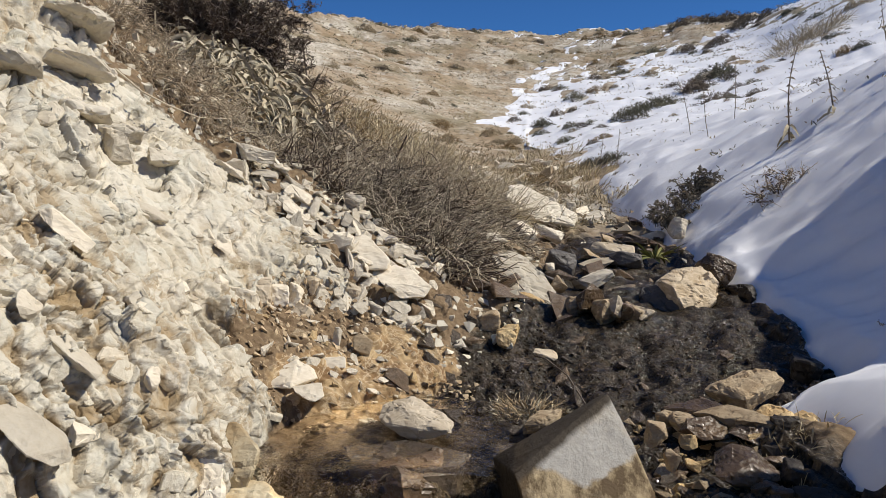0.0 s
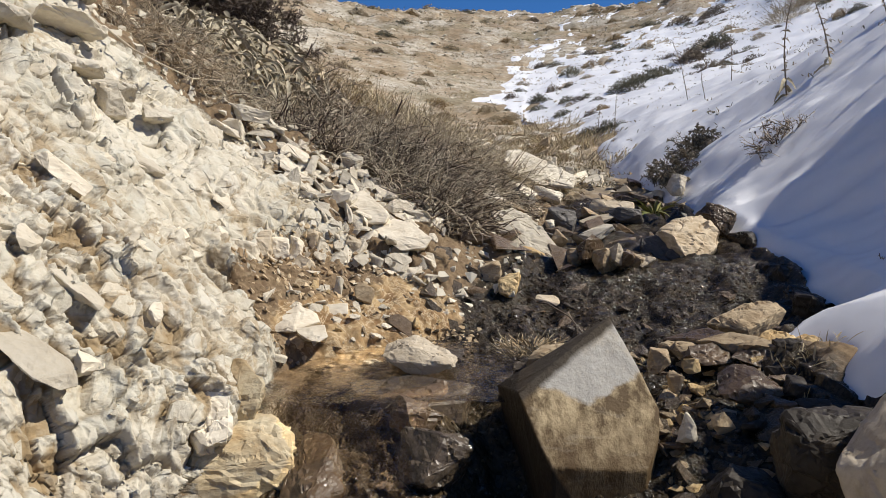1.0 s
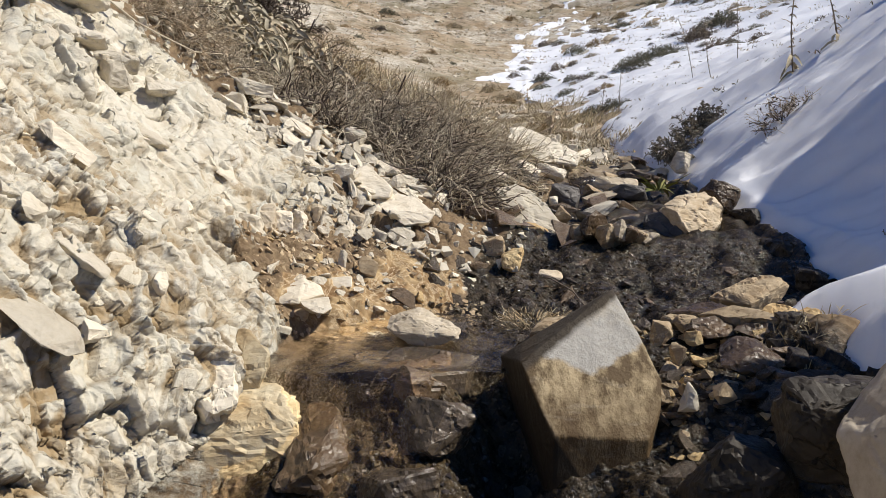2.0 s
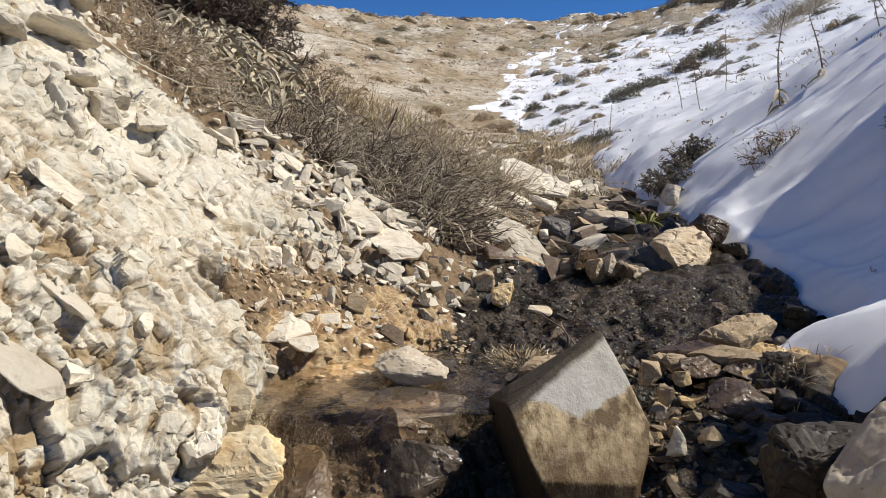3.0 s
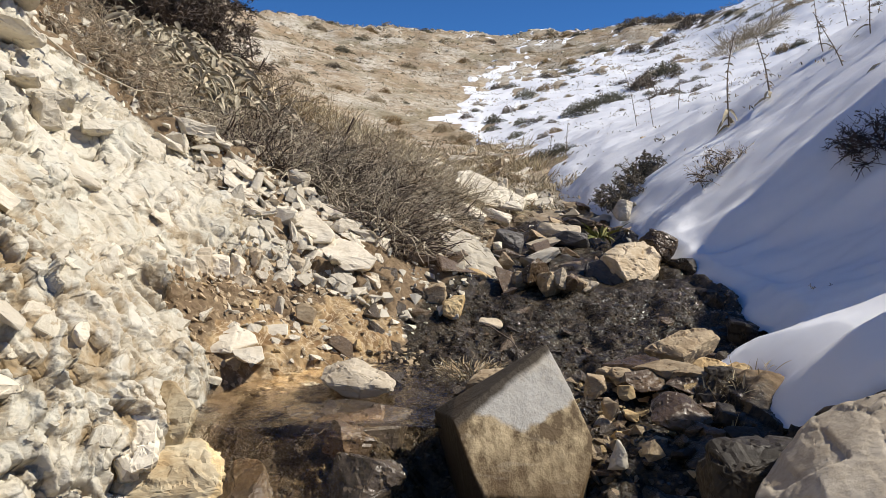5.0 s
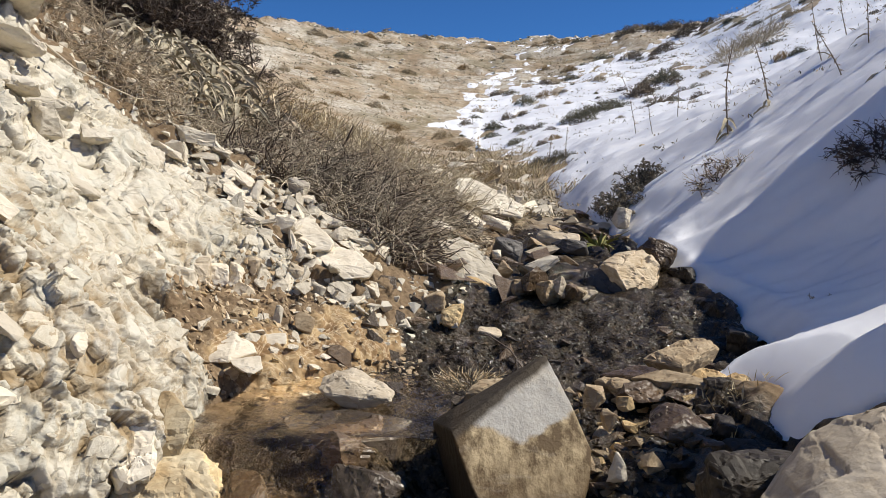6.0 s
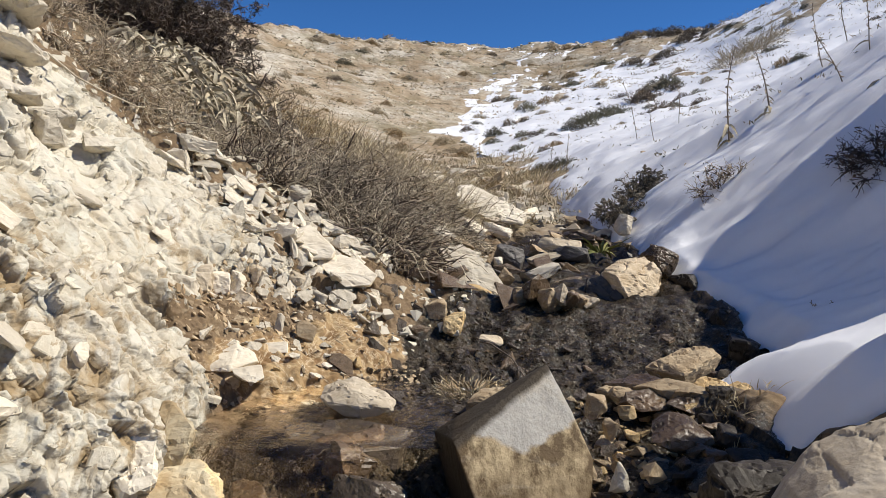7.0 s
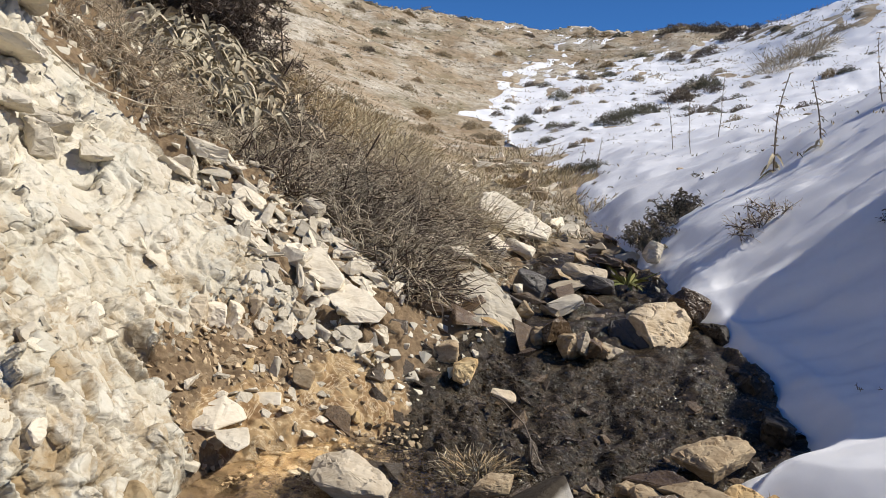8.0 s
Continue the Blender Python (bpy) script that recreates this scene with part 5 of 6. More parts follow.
# ---- brush, grass and plants ----
rng0 = random.Random(31)
BRUSH = "low tangle of dead grey brown brush on the slope"
for i, (x, y, r, h) in enumerate(((-0.95, 2.95, 0.34, 0.16), (-0.62, 2.85, 0.30, 0.16), (-0.72, 3.25, 0.36, 0.20), (-0.35, 2.95, 0.30, 0.16), (-0.40, 3.35, 0.36, 0.20), (-0.10, 3.25, 0.28, 0.15),
                                 (-0.24, 2.62, 0.22, 0.10), (-0.42, 2.62, 0.22, 0.10), (-0.12, 2.50, 0.17, 0.08), (-0.28, 3.6, 0.28, 0.18), (-0.38, 3.75, 0.36, 0.2), (-1.05, 3.35, 0.34, 0.18), (-0.70, 2.52, 0.2, 0.09), (-0.30, 2.44, 0.16, 0.07), (-0.14, 2.34, 0.13, 0.06), (-0.55, 2.45, 0.16, 0.07))):
    # stems coloured dark for the shade inside the brush
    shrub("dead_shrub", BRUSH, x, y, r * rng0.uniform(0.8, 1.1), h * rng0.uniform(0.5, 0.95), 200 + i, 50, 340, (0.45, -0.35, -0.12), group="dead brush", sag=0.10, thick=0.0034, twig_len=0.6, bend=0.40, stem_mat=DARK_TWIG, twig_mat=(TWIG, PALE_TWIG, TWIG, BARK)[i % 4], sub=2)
    rng = random.Random(900 + i)
    lines = []
    for _ in range(64):
        a, q = rng.uniform(0, 6.283), r * math.sqrt(rng.random())
        px, py = x + q * math.cos(a), y + q * math.sin(a)
        lines.append((wander(rng, (px - x, py - y, ground_at(px, py) - ground_at(x, y) + 0.02), (rng.gauss(0.25, 0.5), rng.gauss(-0.2, 0.5), rng.uniform(0.1, 0.9)), rng.uniform(0.12, 0.36), 9, 0.22, 0.16), rng.uniform(0.0015, 0.0032), 0.001))
    # low dark twigs added to stand for the shade in the gaps
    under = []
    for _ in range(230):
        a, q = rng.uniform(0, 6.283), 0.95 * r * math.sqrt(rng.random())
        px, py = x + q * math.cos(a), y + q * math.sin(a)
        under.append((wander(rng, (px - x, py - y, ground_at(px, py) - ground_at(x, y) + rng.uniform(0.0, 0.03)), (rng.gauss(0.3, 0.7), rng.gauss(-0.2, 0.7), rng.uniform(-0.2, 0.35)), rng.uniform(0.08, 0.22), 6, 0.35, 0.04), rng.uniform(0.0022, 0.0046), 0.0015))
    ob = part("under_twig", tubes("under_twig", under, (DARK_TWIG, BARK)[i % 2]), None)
    ob.parent = bpy.data.objects["dead_shrub" if i == 0 else "dead_shrub.%03d" % i]
    tagged(ob, kind="stuff")
    ob = part("arching_twig", tubes("arching_twig", lines, PALE_TWIG), None)
    ob.parent = bpy.data.objects["dead_shrub" if i == 0 else "dead_shrub.%03d" % i]
    tagged(ob, kind="stuff")
for i, (x, y, r, h) in enumerate(((-1.12, 2.18, 0.22, 0.08), (-1.32, 2.42, 0.26, 0.10), (-1.25, 2.05, 0.18, 0.06), (-0.92, 2.2, 0.14, 0.06), (-1.48, 2.2, 0.2, 0.07), (-1.55, 2.72, 0.3, 0.09), (-1.28, 2.85, 0.28, 0.10), (-0.98, 2.35, 0.18, 0.06), (-1.62, 3.1, 0.3, 0.12))):
    shrub("brush_mat", "flat mat of fine dead twigs over pale rock", x, y, r, h, 230 + i, 36, 330, (0.5, -0.4, -0.2), group="brush mats", thick=0.0024, sag=0.10, twig_len=0.5, bend=0.35, stem_mat=(PALE_TWIG, BARK)[i % 2], twig_mat=(TWIG, PALE_TWIG)[i % 2])
for i, (x, y, r, h, n) in enumerate(((-1.90, 4.25, 0.34, 0.50, 12000), (-2.22, 4.35, 0.32, 0.5, 9000), (-1.62, 4.3, 0.2, 0.24, 4000))):
    shrub("dark_bush", "dense dark bush on the upper slope", x, y, r, h, 250 + i, 44, 700, (0.0, -0.05, 0.1), thick=0.003, stem_mat=DARK_TWIG, twig_mat=BARK, leaves=int(1.5 * n), leaf=(0.034, 0.006), leaf_mat=DARK_TWIG, bend=0.28, group="dark bushes")
shrub("brown_bush", "small brown bush beside the dark bush", -1.42, 4.55, 0.22, 0.16, 254, 26, 300, (0.2, -0.1, 0.0), thick=0.0026, leaves=1800, leaf=(0.03, 0.006), leaf_mat=TWIG, bend=0.28)



def leafy_plant(x, y, count, seed, size, label, material=DRY_LEAF):
    """Withered big leaves hanging from a low stock."""
    rng = random.Random(seed)
    z = ground_at(x, y)
    root = empty_at("withered_plant", x, y, z, label, "plant", "withered plants")
    items = []
    for _ in range(count):
        a = rng.uniform(0, 2 * math.pi)
        p = (rng.gauss(0, size * 0.5), rng.gauss(0, size * 0.4), rng.uniform(0.07, 0.06 + size))
        p = (p[0], p[1], p[2] + ground_at(x + p[0], y + p[1]) - z)
        items.append((p, (math.cos(a), math.sin(a) - 0.4, rng.uniform(-0.5, 0.5)), size * rng.uniform(0.25, 0.6), size * rng.uniform(0.06, 0.13), rng.uniform(0.3, 1.3), rng.uniform(-1.4, 1.4)))
    tagged(part("withered_foliage", blades("withered_foliage", items, material), None, root), kind="stuff")
    return root


LEAFY = "clump of large withered grey tan leaves"
for i, (x, y, n, s) in enumerate(((-1.25, 2.80, 60, 0.19), (-1.02, 2.78, 55, 0.18), (-1.12, 2.55, 40, 0.15), (-1.38, 3.0, 60, 0.22), (-1.28, 3.35, 90, 0.24), (-1.08, 3.15, 80, 0.22), (-1.45, 3.5, 60, 0.24))):
    leafy_plant(x, y, int(3.4 * n), 260 + i, s, LEAFY, (GREY_LEAF, DRY_LEAF)[i % 3 == 2])
for i, (x, y, r, h, n) in enumerate(((-0.15, 3.9, 0.26, 0.26, 420), (-0.42, 4.2, 0.30, 0.30, 420), (0.12, 4.2, 0.25, 0.24, 360), (-0.75, 4.4, 0.32, 0.30, 420), (-0.25, 4.7, 0.35, 0.3, 420), (-0.6, 3.9, 0.28, 0.26, 320), (0.05, 4.9, 0.3, 0.24, 300))):
    tuft("straw_tuft", "tall straw coloured dry grass behind the brush", x, y, r, 1.25 * h, int(1.9 * n), 280 + i, (PALE_STRAW, PALE_TWIG, PALE_STRAW)[i % 3], 0.0034, 2.0, 1.3, 0.75, group="straw tufts")
for i, (x, y) in enumerate(((-0.55, 3.95), (-0.2, 3.85), (-0.85, 3.75), (-0.02, 4.05), (-0.38, 4.15))):
    tuft("hay_tuft", "pale curling hay behind the dead brush", x, y, 0.2, 0.24, 420, 460 + i, (PALE_STRAW, STRAW)[i % 2], 0.0032, 1.6, 1.5, 0.9, group="hay tufts")
for i, (x, y, r, h, n) in enumerate(((-1.15, 4.2, 0.35, 0.22, 420), (-1.5, 5.0, 0.5, 0.25, 420), (-0.95, 5.2, 0.45, 0.25, 400), (-1.9, 5.6, 0.5, 0.3, 360), (-1.2, 6.2, 0.6, 0.3, 360), (-0.5, 5.8, 0.5, 0.25, 320), (-1.3, 4.7, 0.4, 0.3, 420), (-0.8, 4.75, 0.4, 0.28, 420), (-1.05, 5.7, 0.5, 0.3, 420), (-1.7, 6.6, 0.6, 0.35, 420), (-0.9, 7.0, 0.7, 0.3, 420), (-2.3, 6.4, 0.6, 0.35, 360))):
    tuft("russet_tuft", "russet dry grass on the upper slope", x, y, r, h, n, 300 + i, (RUSSET, STRAW, PALE_STRAW)[i % 3], 0.005, 1.4, 1.0, 0.6, group="russet tufts")
for i, (x, y, r, h, n) in enumerate(((0.5, 6.0, 0.3, 0.16, 260), (0.15, 6.6, 0.35, 0.2, 260), (0.75, 5.5, 0.2, 0.12, 200), (0.4, 7.5, 0.4, 0.2, 260), (0.1, 5.5, 0.3, 0.16, 240), (0.7, 6.9, 0.25, 0.16, 220), (-0.2, 8.3, 0.5, 0.22, 260), (0.25, 9.3, 0.5, 0.22, 260))):
    tuft("valley_tuft", "grey tan dry grass among the stones above the stream", x, y, r, h, n, 360 + i, (DRY_LEAF, STRAW)[i % 2], 0.007, 1.0, 0.9, group="valley tufts")
for i, (x, y, r, h, n) in enumerate(((0.02, 2.62, 0.13, 0.07, 420), (-0.06, 2.78, 0.14, 0.08, 380), (0.07, 2.85, 0.1, 0.07, 240), (-0.2, 2.75, 0.14, 0.07, 320))):
    tuft("hay_hummock", "grey green hummock of dry fine grass by the slabs", x, y, r, h, n, 320 + i, (STRAW, TWIG)[i % 2], 0.0025, 1.4, 0.9, group="hummocks")
tuft("stream_tuft", "small tuft of dead straw grass in the stream", 0.20, 1.42, 0.10, 0.042, 260, 340, DRY_LEAF, 0.0022, 2.4, 0.7, z=0.0)
tuft("stream_tuft", "reddish dead grass beside the straw tuft", 0.205, 1.42, 0.08, 0.042, 150, 341, RUSSET, 0.0026, 2.2, 0.7, z=0.002)
drifted = empty_at("drifted_stalk", 0.246, 1.838, 0.026, "thin dead stalk lying across the wet stones", "branch")
part("stem", tubes("stem", [([(-0.033, 0.049, 0.008), (0.0, 0.0, 0.012), (0.062, -0.148, 0.002), (0.101, -0.364, -0.016)], 0.003, 0.002)], BARK, 5), None, drifted)
for i, (x, y, r, h) in enumerate(((6.30, 18.33, 0.47, 0.54), (6.77, 18.54, 0.47, 0.54), (7.25, 19.12, 0.48, 0.56), (5.66, 16.88, 0.44, 0.50))):
    tuft("snow_clump", "clump of tan dry grass standing out of the snow", x, y, r, h, 260, 345 + i, (DRY_LEAF, PALE_TWIG)[i % 2], 0.012, 1.2, 0.9, 0.5, group="snow clumps")
rosette = empty_at("green_rosette", 0.79, 3.28, ground_at(0.79, 3.28), "small yellow green rosette plant by the stream", "plant")
rosette_rng = random.Random(342)
for _ in range(24):
    a = rosette_rng.uniform(0, 6.283)
    part("leaf", blades("leaf", [((0.02 * math.cos(a), 0.02 * math.sin(a), 0.02), (math.cos(a), math.sin(a), rosette_rng.uniform(0.1, 1.3)), rosette_rng.uniform(0.07, 0.16), 0.022, rosette_rng.uniform(0, 0.6), rosette_rng.uniform(-1, 1))], GREEN), None, rosette)
for i, (x, y) in enumerate(((0.765, 1.18), (0.78, 1.20), (0.74, 1.22), (0.70, 1.27), (0.79, 1.27), (0.82, 1.25), (0.66, 1.10), (0.70, 1.14), (0.74, 1.10), (0.86, 1.26))):
    tuft("edge_grass", "few dry blades at the melting snow edge", x, y, 0.03, 0.06, 9, 350 + i, (STRAW, PALE_STRAW)[i % 2], 0.003, 1.3, 0.6, group="edge grass", z=ground_at(x, y) - 0.02)


for i, (x, y, top, lean) in enumerate(((-1.62, 5.08, 0.54, -0.08), (-1.26, 3.79, 0.32, 0.78), (-0.62, 3.3, 0.30, 0.5))):
    rng = random.Random(380 + i)
    z = ground_at(x, y)
    root = empty_at("bare_stem", x, y, z - 0.02, "bare reddish brown stem rising from the brush", "plant", "bare stems")
    line = wander(rng, (0, 0, 0), (lean, 0, 1), top, 8, 0.05)
    part("stem", tubes("stem", [(line, 0.009, 0.004)], DARK_TWIG, 5), None, root)
    for k in (3, 4, 5, 6):
        part("side_twig", tubes("side_twig", [(wander(rng, line[k], (rng.gauss(0, 0.8), rng.gauss(0, 0.4), 0.9), 0.12, 5, 0.12), 0.0026, 0.001)], BARK), None, root)
fallen = empty_at("fallen_stem", -0.946, 1.732, 0.78, "long pale dead stem lying across the brush mat", "branch")
part("stem", tubes("stem", [([(-0.102, -0.117, 0.09), (-0.04, -0.078, 0.03), (0.0, 0.0, 0.0), (-0.019, 0.24, -0.013), (0.027, 0.392, -0.002)], 0.0034, 0.002)], PALE_TWIG, 5), None, fallen)

# plants that stand in the snow
shrub("evergreen_shrub", "grey green low shrub with bare twigs at the snow's edge", 1.05, 4.1, 0.105, 0.13, 400, 22, 260, (-0.15, 0, 0.1), thick=0.0028, twig_len=0.5, leaves=3200, leaf=(0.022, 0.007), leaf_mat=DUSK)
shrub("evergreen_shrub", "grey green low shrub with bare twigs at the snow's edge", 1.2, 4.3, 0.095, 0.14, 401, 20, 220, (-0.1, 0, 0.1), thick=0.0028, twig_len=0.5, leaves=2800, leaf=(0.022, 0.007), leaf_mat=DUSK)
shrub("snow_shrub", "dark bare shrub half buried in snow", 1.42, 3.44, 0.12, 0.09, 402, 20, 150, (-0.3, -0.1, 0.1), thick=0.0028, twig_len=0.6, leaves=160, leaf=(0.02, 0.008), stem_mat=DARK_TWIG, twig_mat=TWIG, leaf_mat=DARK_TWIG, group="snow shrubs")
shrub("snow_shrub", "dark bare shrub half buried in snow", 1.85, 2.80, 0.15, 0.06, 403, 26, 220, (-0.35, -0.1, 0.05), thick=0.003, twig_len=0.6, leaves=300, leaf=(0.02, 0.008), stem_mat=DARK_TWIG, twig_mat=DARK_TWIG, leaf_mat=DARK_TWIG, group="snow shrubs")
shrub("snow_shrub", "small dark sprig poking out of the snow", 1.47, 4.75, 0.08, 0.07, 404, 9, 50, (0, 0, 0.1), thick=0.003, leaves=60, leaf=(0.025, 0.012), leaf_mat=SAGE, group="snow shrubs")
shrub("snow_shrub", "small twig at the snow's foot", 1.30, 2.02, 0.025, 0.06, 405, 3, 9, (0.1, 0, 0.3), thick=0.002, twig_len=0.6, twig_mat=TWIG, group="snow shrubs")


def dry_stalk(x, y, height, lean, seed, leaves, label, thick=0.006):
    """A dead flower stalk with buds and a few curled leaves."""
    rng = random.Random(seed)
    root = empty_at("dry_stalk", x, y, ground_at(x, y) - 0.03, label, "plant", "dry stalks")
    line = wander(rng, (0, 0, 0), (lean, 0, 1), height, 14, 0.035)
    part("stem", tubes("stem", [(line, thick, thick * 0.4)], BARK, 5), None, root)
    k0 = thick / 0.006
    items = []
    for k in range(3, 14):
        for _ in range(3):
            a = rng.uniform(0, 6.28)
            items.append((line[k], (math.cos(a), math.sin(a), rng.uniform(-0.2, 0.8)), rng.uniform(0.015, 0.045) * k0, rng.uniform(0.008, 0.018) * k0, rng.uniform(0.2, 1.0), rng.uniform(-1, 1)))
    tagged(part("seed_head", blades("seed_head", items, TWIG), None, root), kind="stuff")
    for k in range(5, 12, 2) if thick < 0.005 else (7, 9):
        a = rng.uniform(0, 6.28)
        arm = wander(rng, line[k], (0.7 * math.cos(a), 0.7 * math.sin(a), 0.7), height * rng.uniform(0.08, 0.16), 6, 0.14)
        part("side_twig", tubes("side_twig", [(arm, thick * 0.5, thick * 0.25)], TWIG), None, root)
    for a in [rng.uniform(0, 6.28) for _ in range(leaves)]:
        item = (line[rng.randint(1, 3)], (math.cos(a), math.sin(a), rng.uniform(-0.1, 0.5)), rng.uniform(0.06, 0.12), 0.028, rng.uniform(0.7, 1.4), rng.uniform(-1, 1))
        part("leaf", blades("leaf", [item], GREY_LEAF), None, root)
    return root


STALK = "tall dead flower stalk standing in the snow"
for i, (x, y, h, lean, lv) in enumerate(((1.70, 4.23, 0.62, -0.20, 9), (1.92, 4.15, 0.44, -0.22, 6), (2.02, 6.8, 0.6, -0.05, 0), (1.72, 6.5, 0.55, -0.1, 0), (1.70, 7.2, 0.6, -0.12, 0), (0.82, 7.3, 0.35, 0.05, 0), (0.95, 6.85, 0.4, 0.0, 0),
                                       (2.16, 3.75, 0.4, -0.5, 0), (2.28, 4.3, 0.45, -0.35, 2), (2.10, 3.3, 0.28, 0.35, 2), (2.45, 4.1, 0.45, -0.2, 1), (2.3, 3.6, 0.4, 0.3, 2), (2.6, 4.7, 0.5, -0.3, 0))):
    dry_stalk(x, y, h, lean, 420 + i, lv, STALK, 0.006 if i < 2 else 0.0038)


# ---- scrub of the far hillside ----
def scrub_meshes(material, seed, count, size):
    out = []
    for k in range(3):
        rng = random.Random(seed + k)
        items = []
        for _ in range(count):
            a, r = rng.uniform(0, 6.283), math.sqrt(rng.random())
            wob = 0.75 + 0.3 * math.sin(3 * a + seed) + 0.15 * math.sin(7 * a + 2 * k)
            h = (1 - r * r) * 0.34 * rng.uniform(0.0, 1.0)
            items.append(((r * math.cos(a) * 0.5 * wob, r * math.sin(a) * 0.5 * wob, h), (math.cos(a) * 0.7 * r + rng.gauss(0, 0.4), math.sin(a) * 0.7 * r + rng.gauss(0, 0.4), 0.9 + rng.gauss(0, 0.3)), size * rng.uniform(0.5, 1.2), size * 0.2, 0.3, rng.uniform(-1.5, 1.5)))
        out.append(blades("hillside_scrub", items, material))
    return out


SCRUB = {"grey green cushion of scrub on the hillside": scrub_meshes(SAGE, 500, 1300, 0.085),
         "tan dry cushion of scrub on the hillside": scrub_meshes(DRY_LEAF, 510, 1300, 0.085),
         "russet dry cushion of scrub on the hillside": scrub_meshes(RUSSET, 520, 1300, 0.085),
         "dark leafless cushion of scrub on the hillside": scrub_meshes(BARK, 530, 1300, 0.085)}
SCRUB_NAMES = list(SCRUB)


def scrub_at(x, y, size, kind, rng, squash=0.8):
    ob = new("scrub_cushion", rng.choice(SCRUB[kind]))
    z = float(rough_z(np.array([x]), np.array([y]))[0])
    ob.matrix_basis = Matrix.Translation((x, y, z - 0.04 * size)) @ slope_turn(x, y) @ pose(0, 0, 0, 0, 0, rng.uniform(0, 360)) @ Matrix.Diagonal((size, size * rng.uniform(0.6, 1), size * squash, 1))
    return tagged(ob, kind, "shrub", "hillside scrub")


def rough_z(x, y):
    d = np.hypot(x - 0.2, y + 0.4)
    return land(x, y) + smooth(5, 14, d) * smooth(5, 30, d) * (0.35 * fbm(x * 0.35, y * 0.35, 5, 100) + 0.09 * fbm(x * 1.6, y * 1.6, 4, 110))


scrub_rng = random.Random(77)
for x, y, s, k in ((1.75, 13.3, 0.9, 0), (2.3, 13.9, 1.0, 0), (2.0, 13.6, 0.9, 0), (2.6, 14.3, 0.8, 0), (0.95, 7.5, 0.42, 0), (0.75, 7.7, 0.35, 0), (0.2, 14.4, 0.7, 0), (0.75, 13.5, 0.6, 0), (1.0, 18.3, 1.0, 0), (-0.4, 15.5, 0.5, 3), (0.5, 16.0, 0.6, 3), (3.4, 15.5, 1.1, 3), (3.0, 12.0, 0.8, 3), (4.2, 17, 1.2, 0), (8.58, 28.81, 1.30, 3), (8.35, 30.77, 1.38, 3), (7.70, 31.39, 1.41, 3), (6.99, 31.92, 1.44, 3), (5.92, 31.94, 1.44, 3), (7.25, 27.67, 1.25, 3), (5.94, 24.97, 1.12, 3), (4.90, 24.94, 1.12, 3), (4.16, 15.85, 0.71, 3), (3.88, 14.00, 0.63, 3), (3.46, 15.60, 0.70, 3)):
    scrub_at(x, y, s, SCRUB_NAMES[k], scrub_rng)
made = 0
while made < 285:
    d, az = 6.5 + 33 * scrub_rng.random() ** 1.3, radians(scrub_rng.uniform(-32, 36))
    x, y = 0.2 + d * math.sin(az), -0.4 + d * math.cos(az)
    on_snow = float(snow_cover(np.array([x]), np.array([y]))[0]) > 0
    if not on_snow and scrub_rng.random() < 0.45:
        continue
    if x > 0.5 and d < 9 and scrub_rng.random() < 0.8:
        continue
    kind = scrub_rng.choices(range(4), (4, 2, 1, 3) if on_snow else (2, 5, 3, 1))[0]
    scrub_at(x, y, scrub_rng.uniform(0.15, 0.6) * (0.6 + d / 28), SCRUB_NAMES[kind], scrub_rng, 0.7)
    made += 1


# ---- loose stones ----
def chip_meshes(material, seed, count, flat, n=10):
    return [hull_mesh("chip", lump(random.Random(seed + k), 1, random.Random(seed + 50 + k).uniform(0.5, 0.95), flat * random.Random(seed + 90 + k).uniform(0.6, 1.3), n), material, 1, 0.09, 0.05, 0.012, seed + k, 3.0) for k in range(count)]


PALE_CHIPS, TAN_CHIPS, OCHRE_CHIPS, WET_CHIPS = chip_meshes(PALE, 600, 9, 0.26), chip_meshes(TAN, 620, 6, 0.32), chip_meshes(OCHRE, 640, 4, 0.4), chip_meshes(WET, 660, 6, 0.5)
SLATE_CHIPS = chip_meshes(SLATE, 570, 5, 0.3)
SAND_CHIPS, DAMP_CHIPS = chip_meshes(SAND, 580, 6, 0.28), chip_meshes(DAMP, 590, 5, 0.3)


def scatter(name, label, count, seed, place, sizes, meshes, tilt=18, sink=0.15, group="", category="stone"):
    """Loose pieces laid on the slope; place(rng) gives x, y."""
    rng = random.Random(seed)
    spots = [place(rng) for _ in range(count)]
    seats, _ = rough_land(np.array([q[0] for q in spots]), np.array([q[1] for q in spots]))
    for (x, y), seat in zip(spots, seats):
        s = sizes[0] + (sizes[1] - sizes[0]) * rng.random() ** 2
        ob = new(name, rng.choice(meshes))
        m = Matrix.Translation(seat) @ slope_turn(x, y) @ pose(0, 0, 0, rng.gauss(0, tilt), rng.gauss(0, tilt), rng.uniform(0, 360))
        ob.matrix_basis = m @ Matrix.Translation((0, 0, s * sink)) @ Matrix.Diagonal((s, s, s, 1))
        tagged(ob, label, category, group)


def in_band(x0, x1, y0, y1, test=None):
    def place(rng):
        while True:
            x, y = rng.uniform(x0, x1), rng.uniform(y0, y1)
            if test is None or test(x, y):
                return x, y
    return place


def rubble_zone(x, y):
    return -0.85 < x < -0.12 and 1.78 + 0.25 * max(0, -0.45 - x) < y < 2.15 + 0.4 * (x + 0.85)


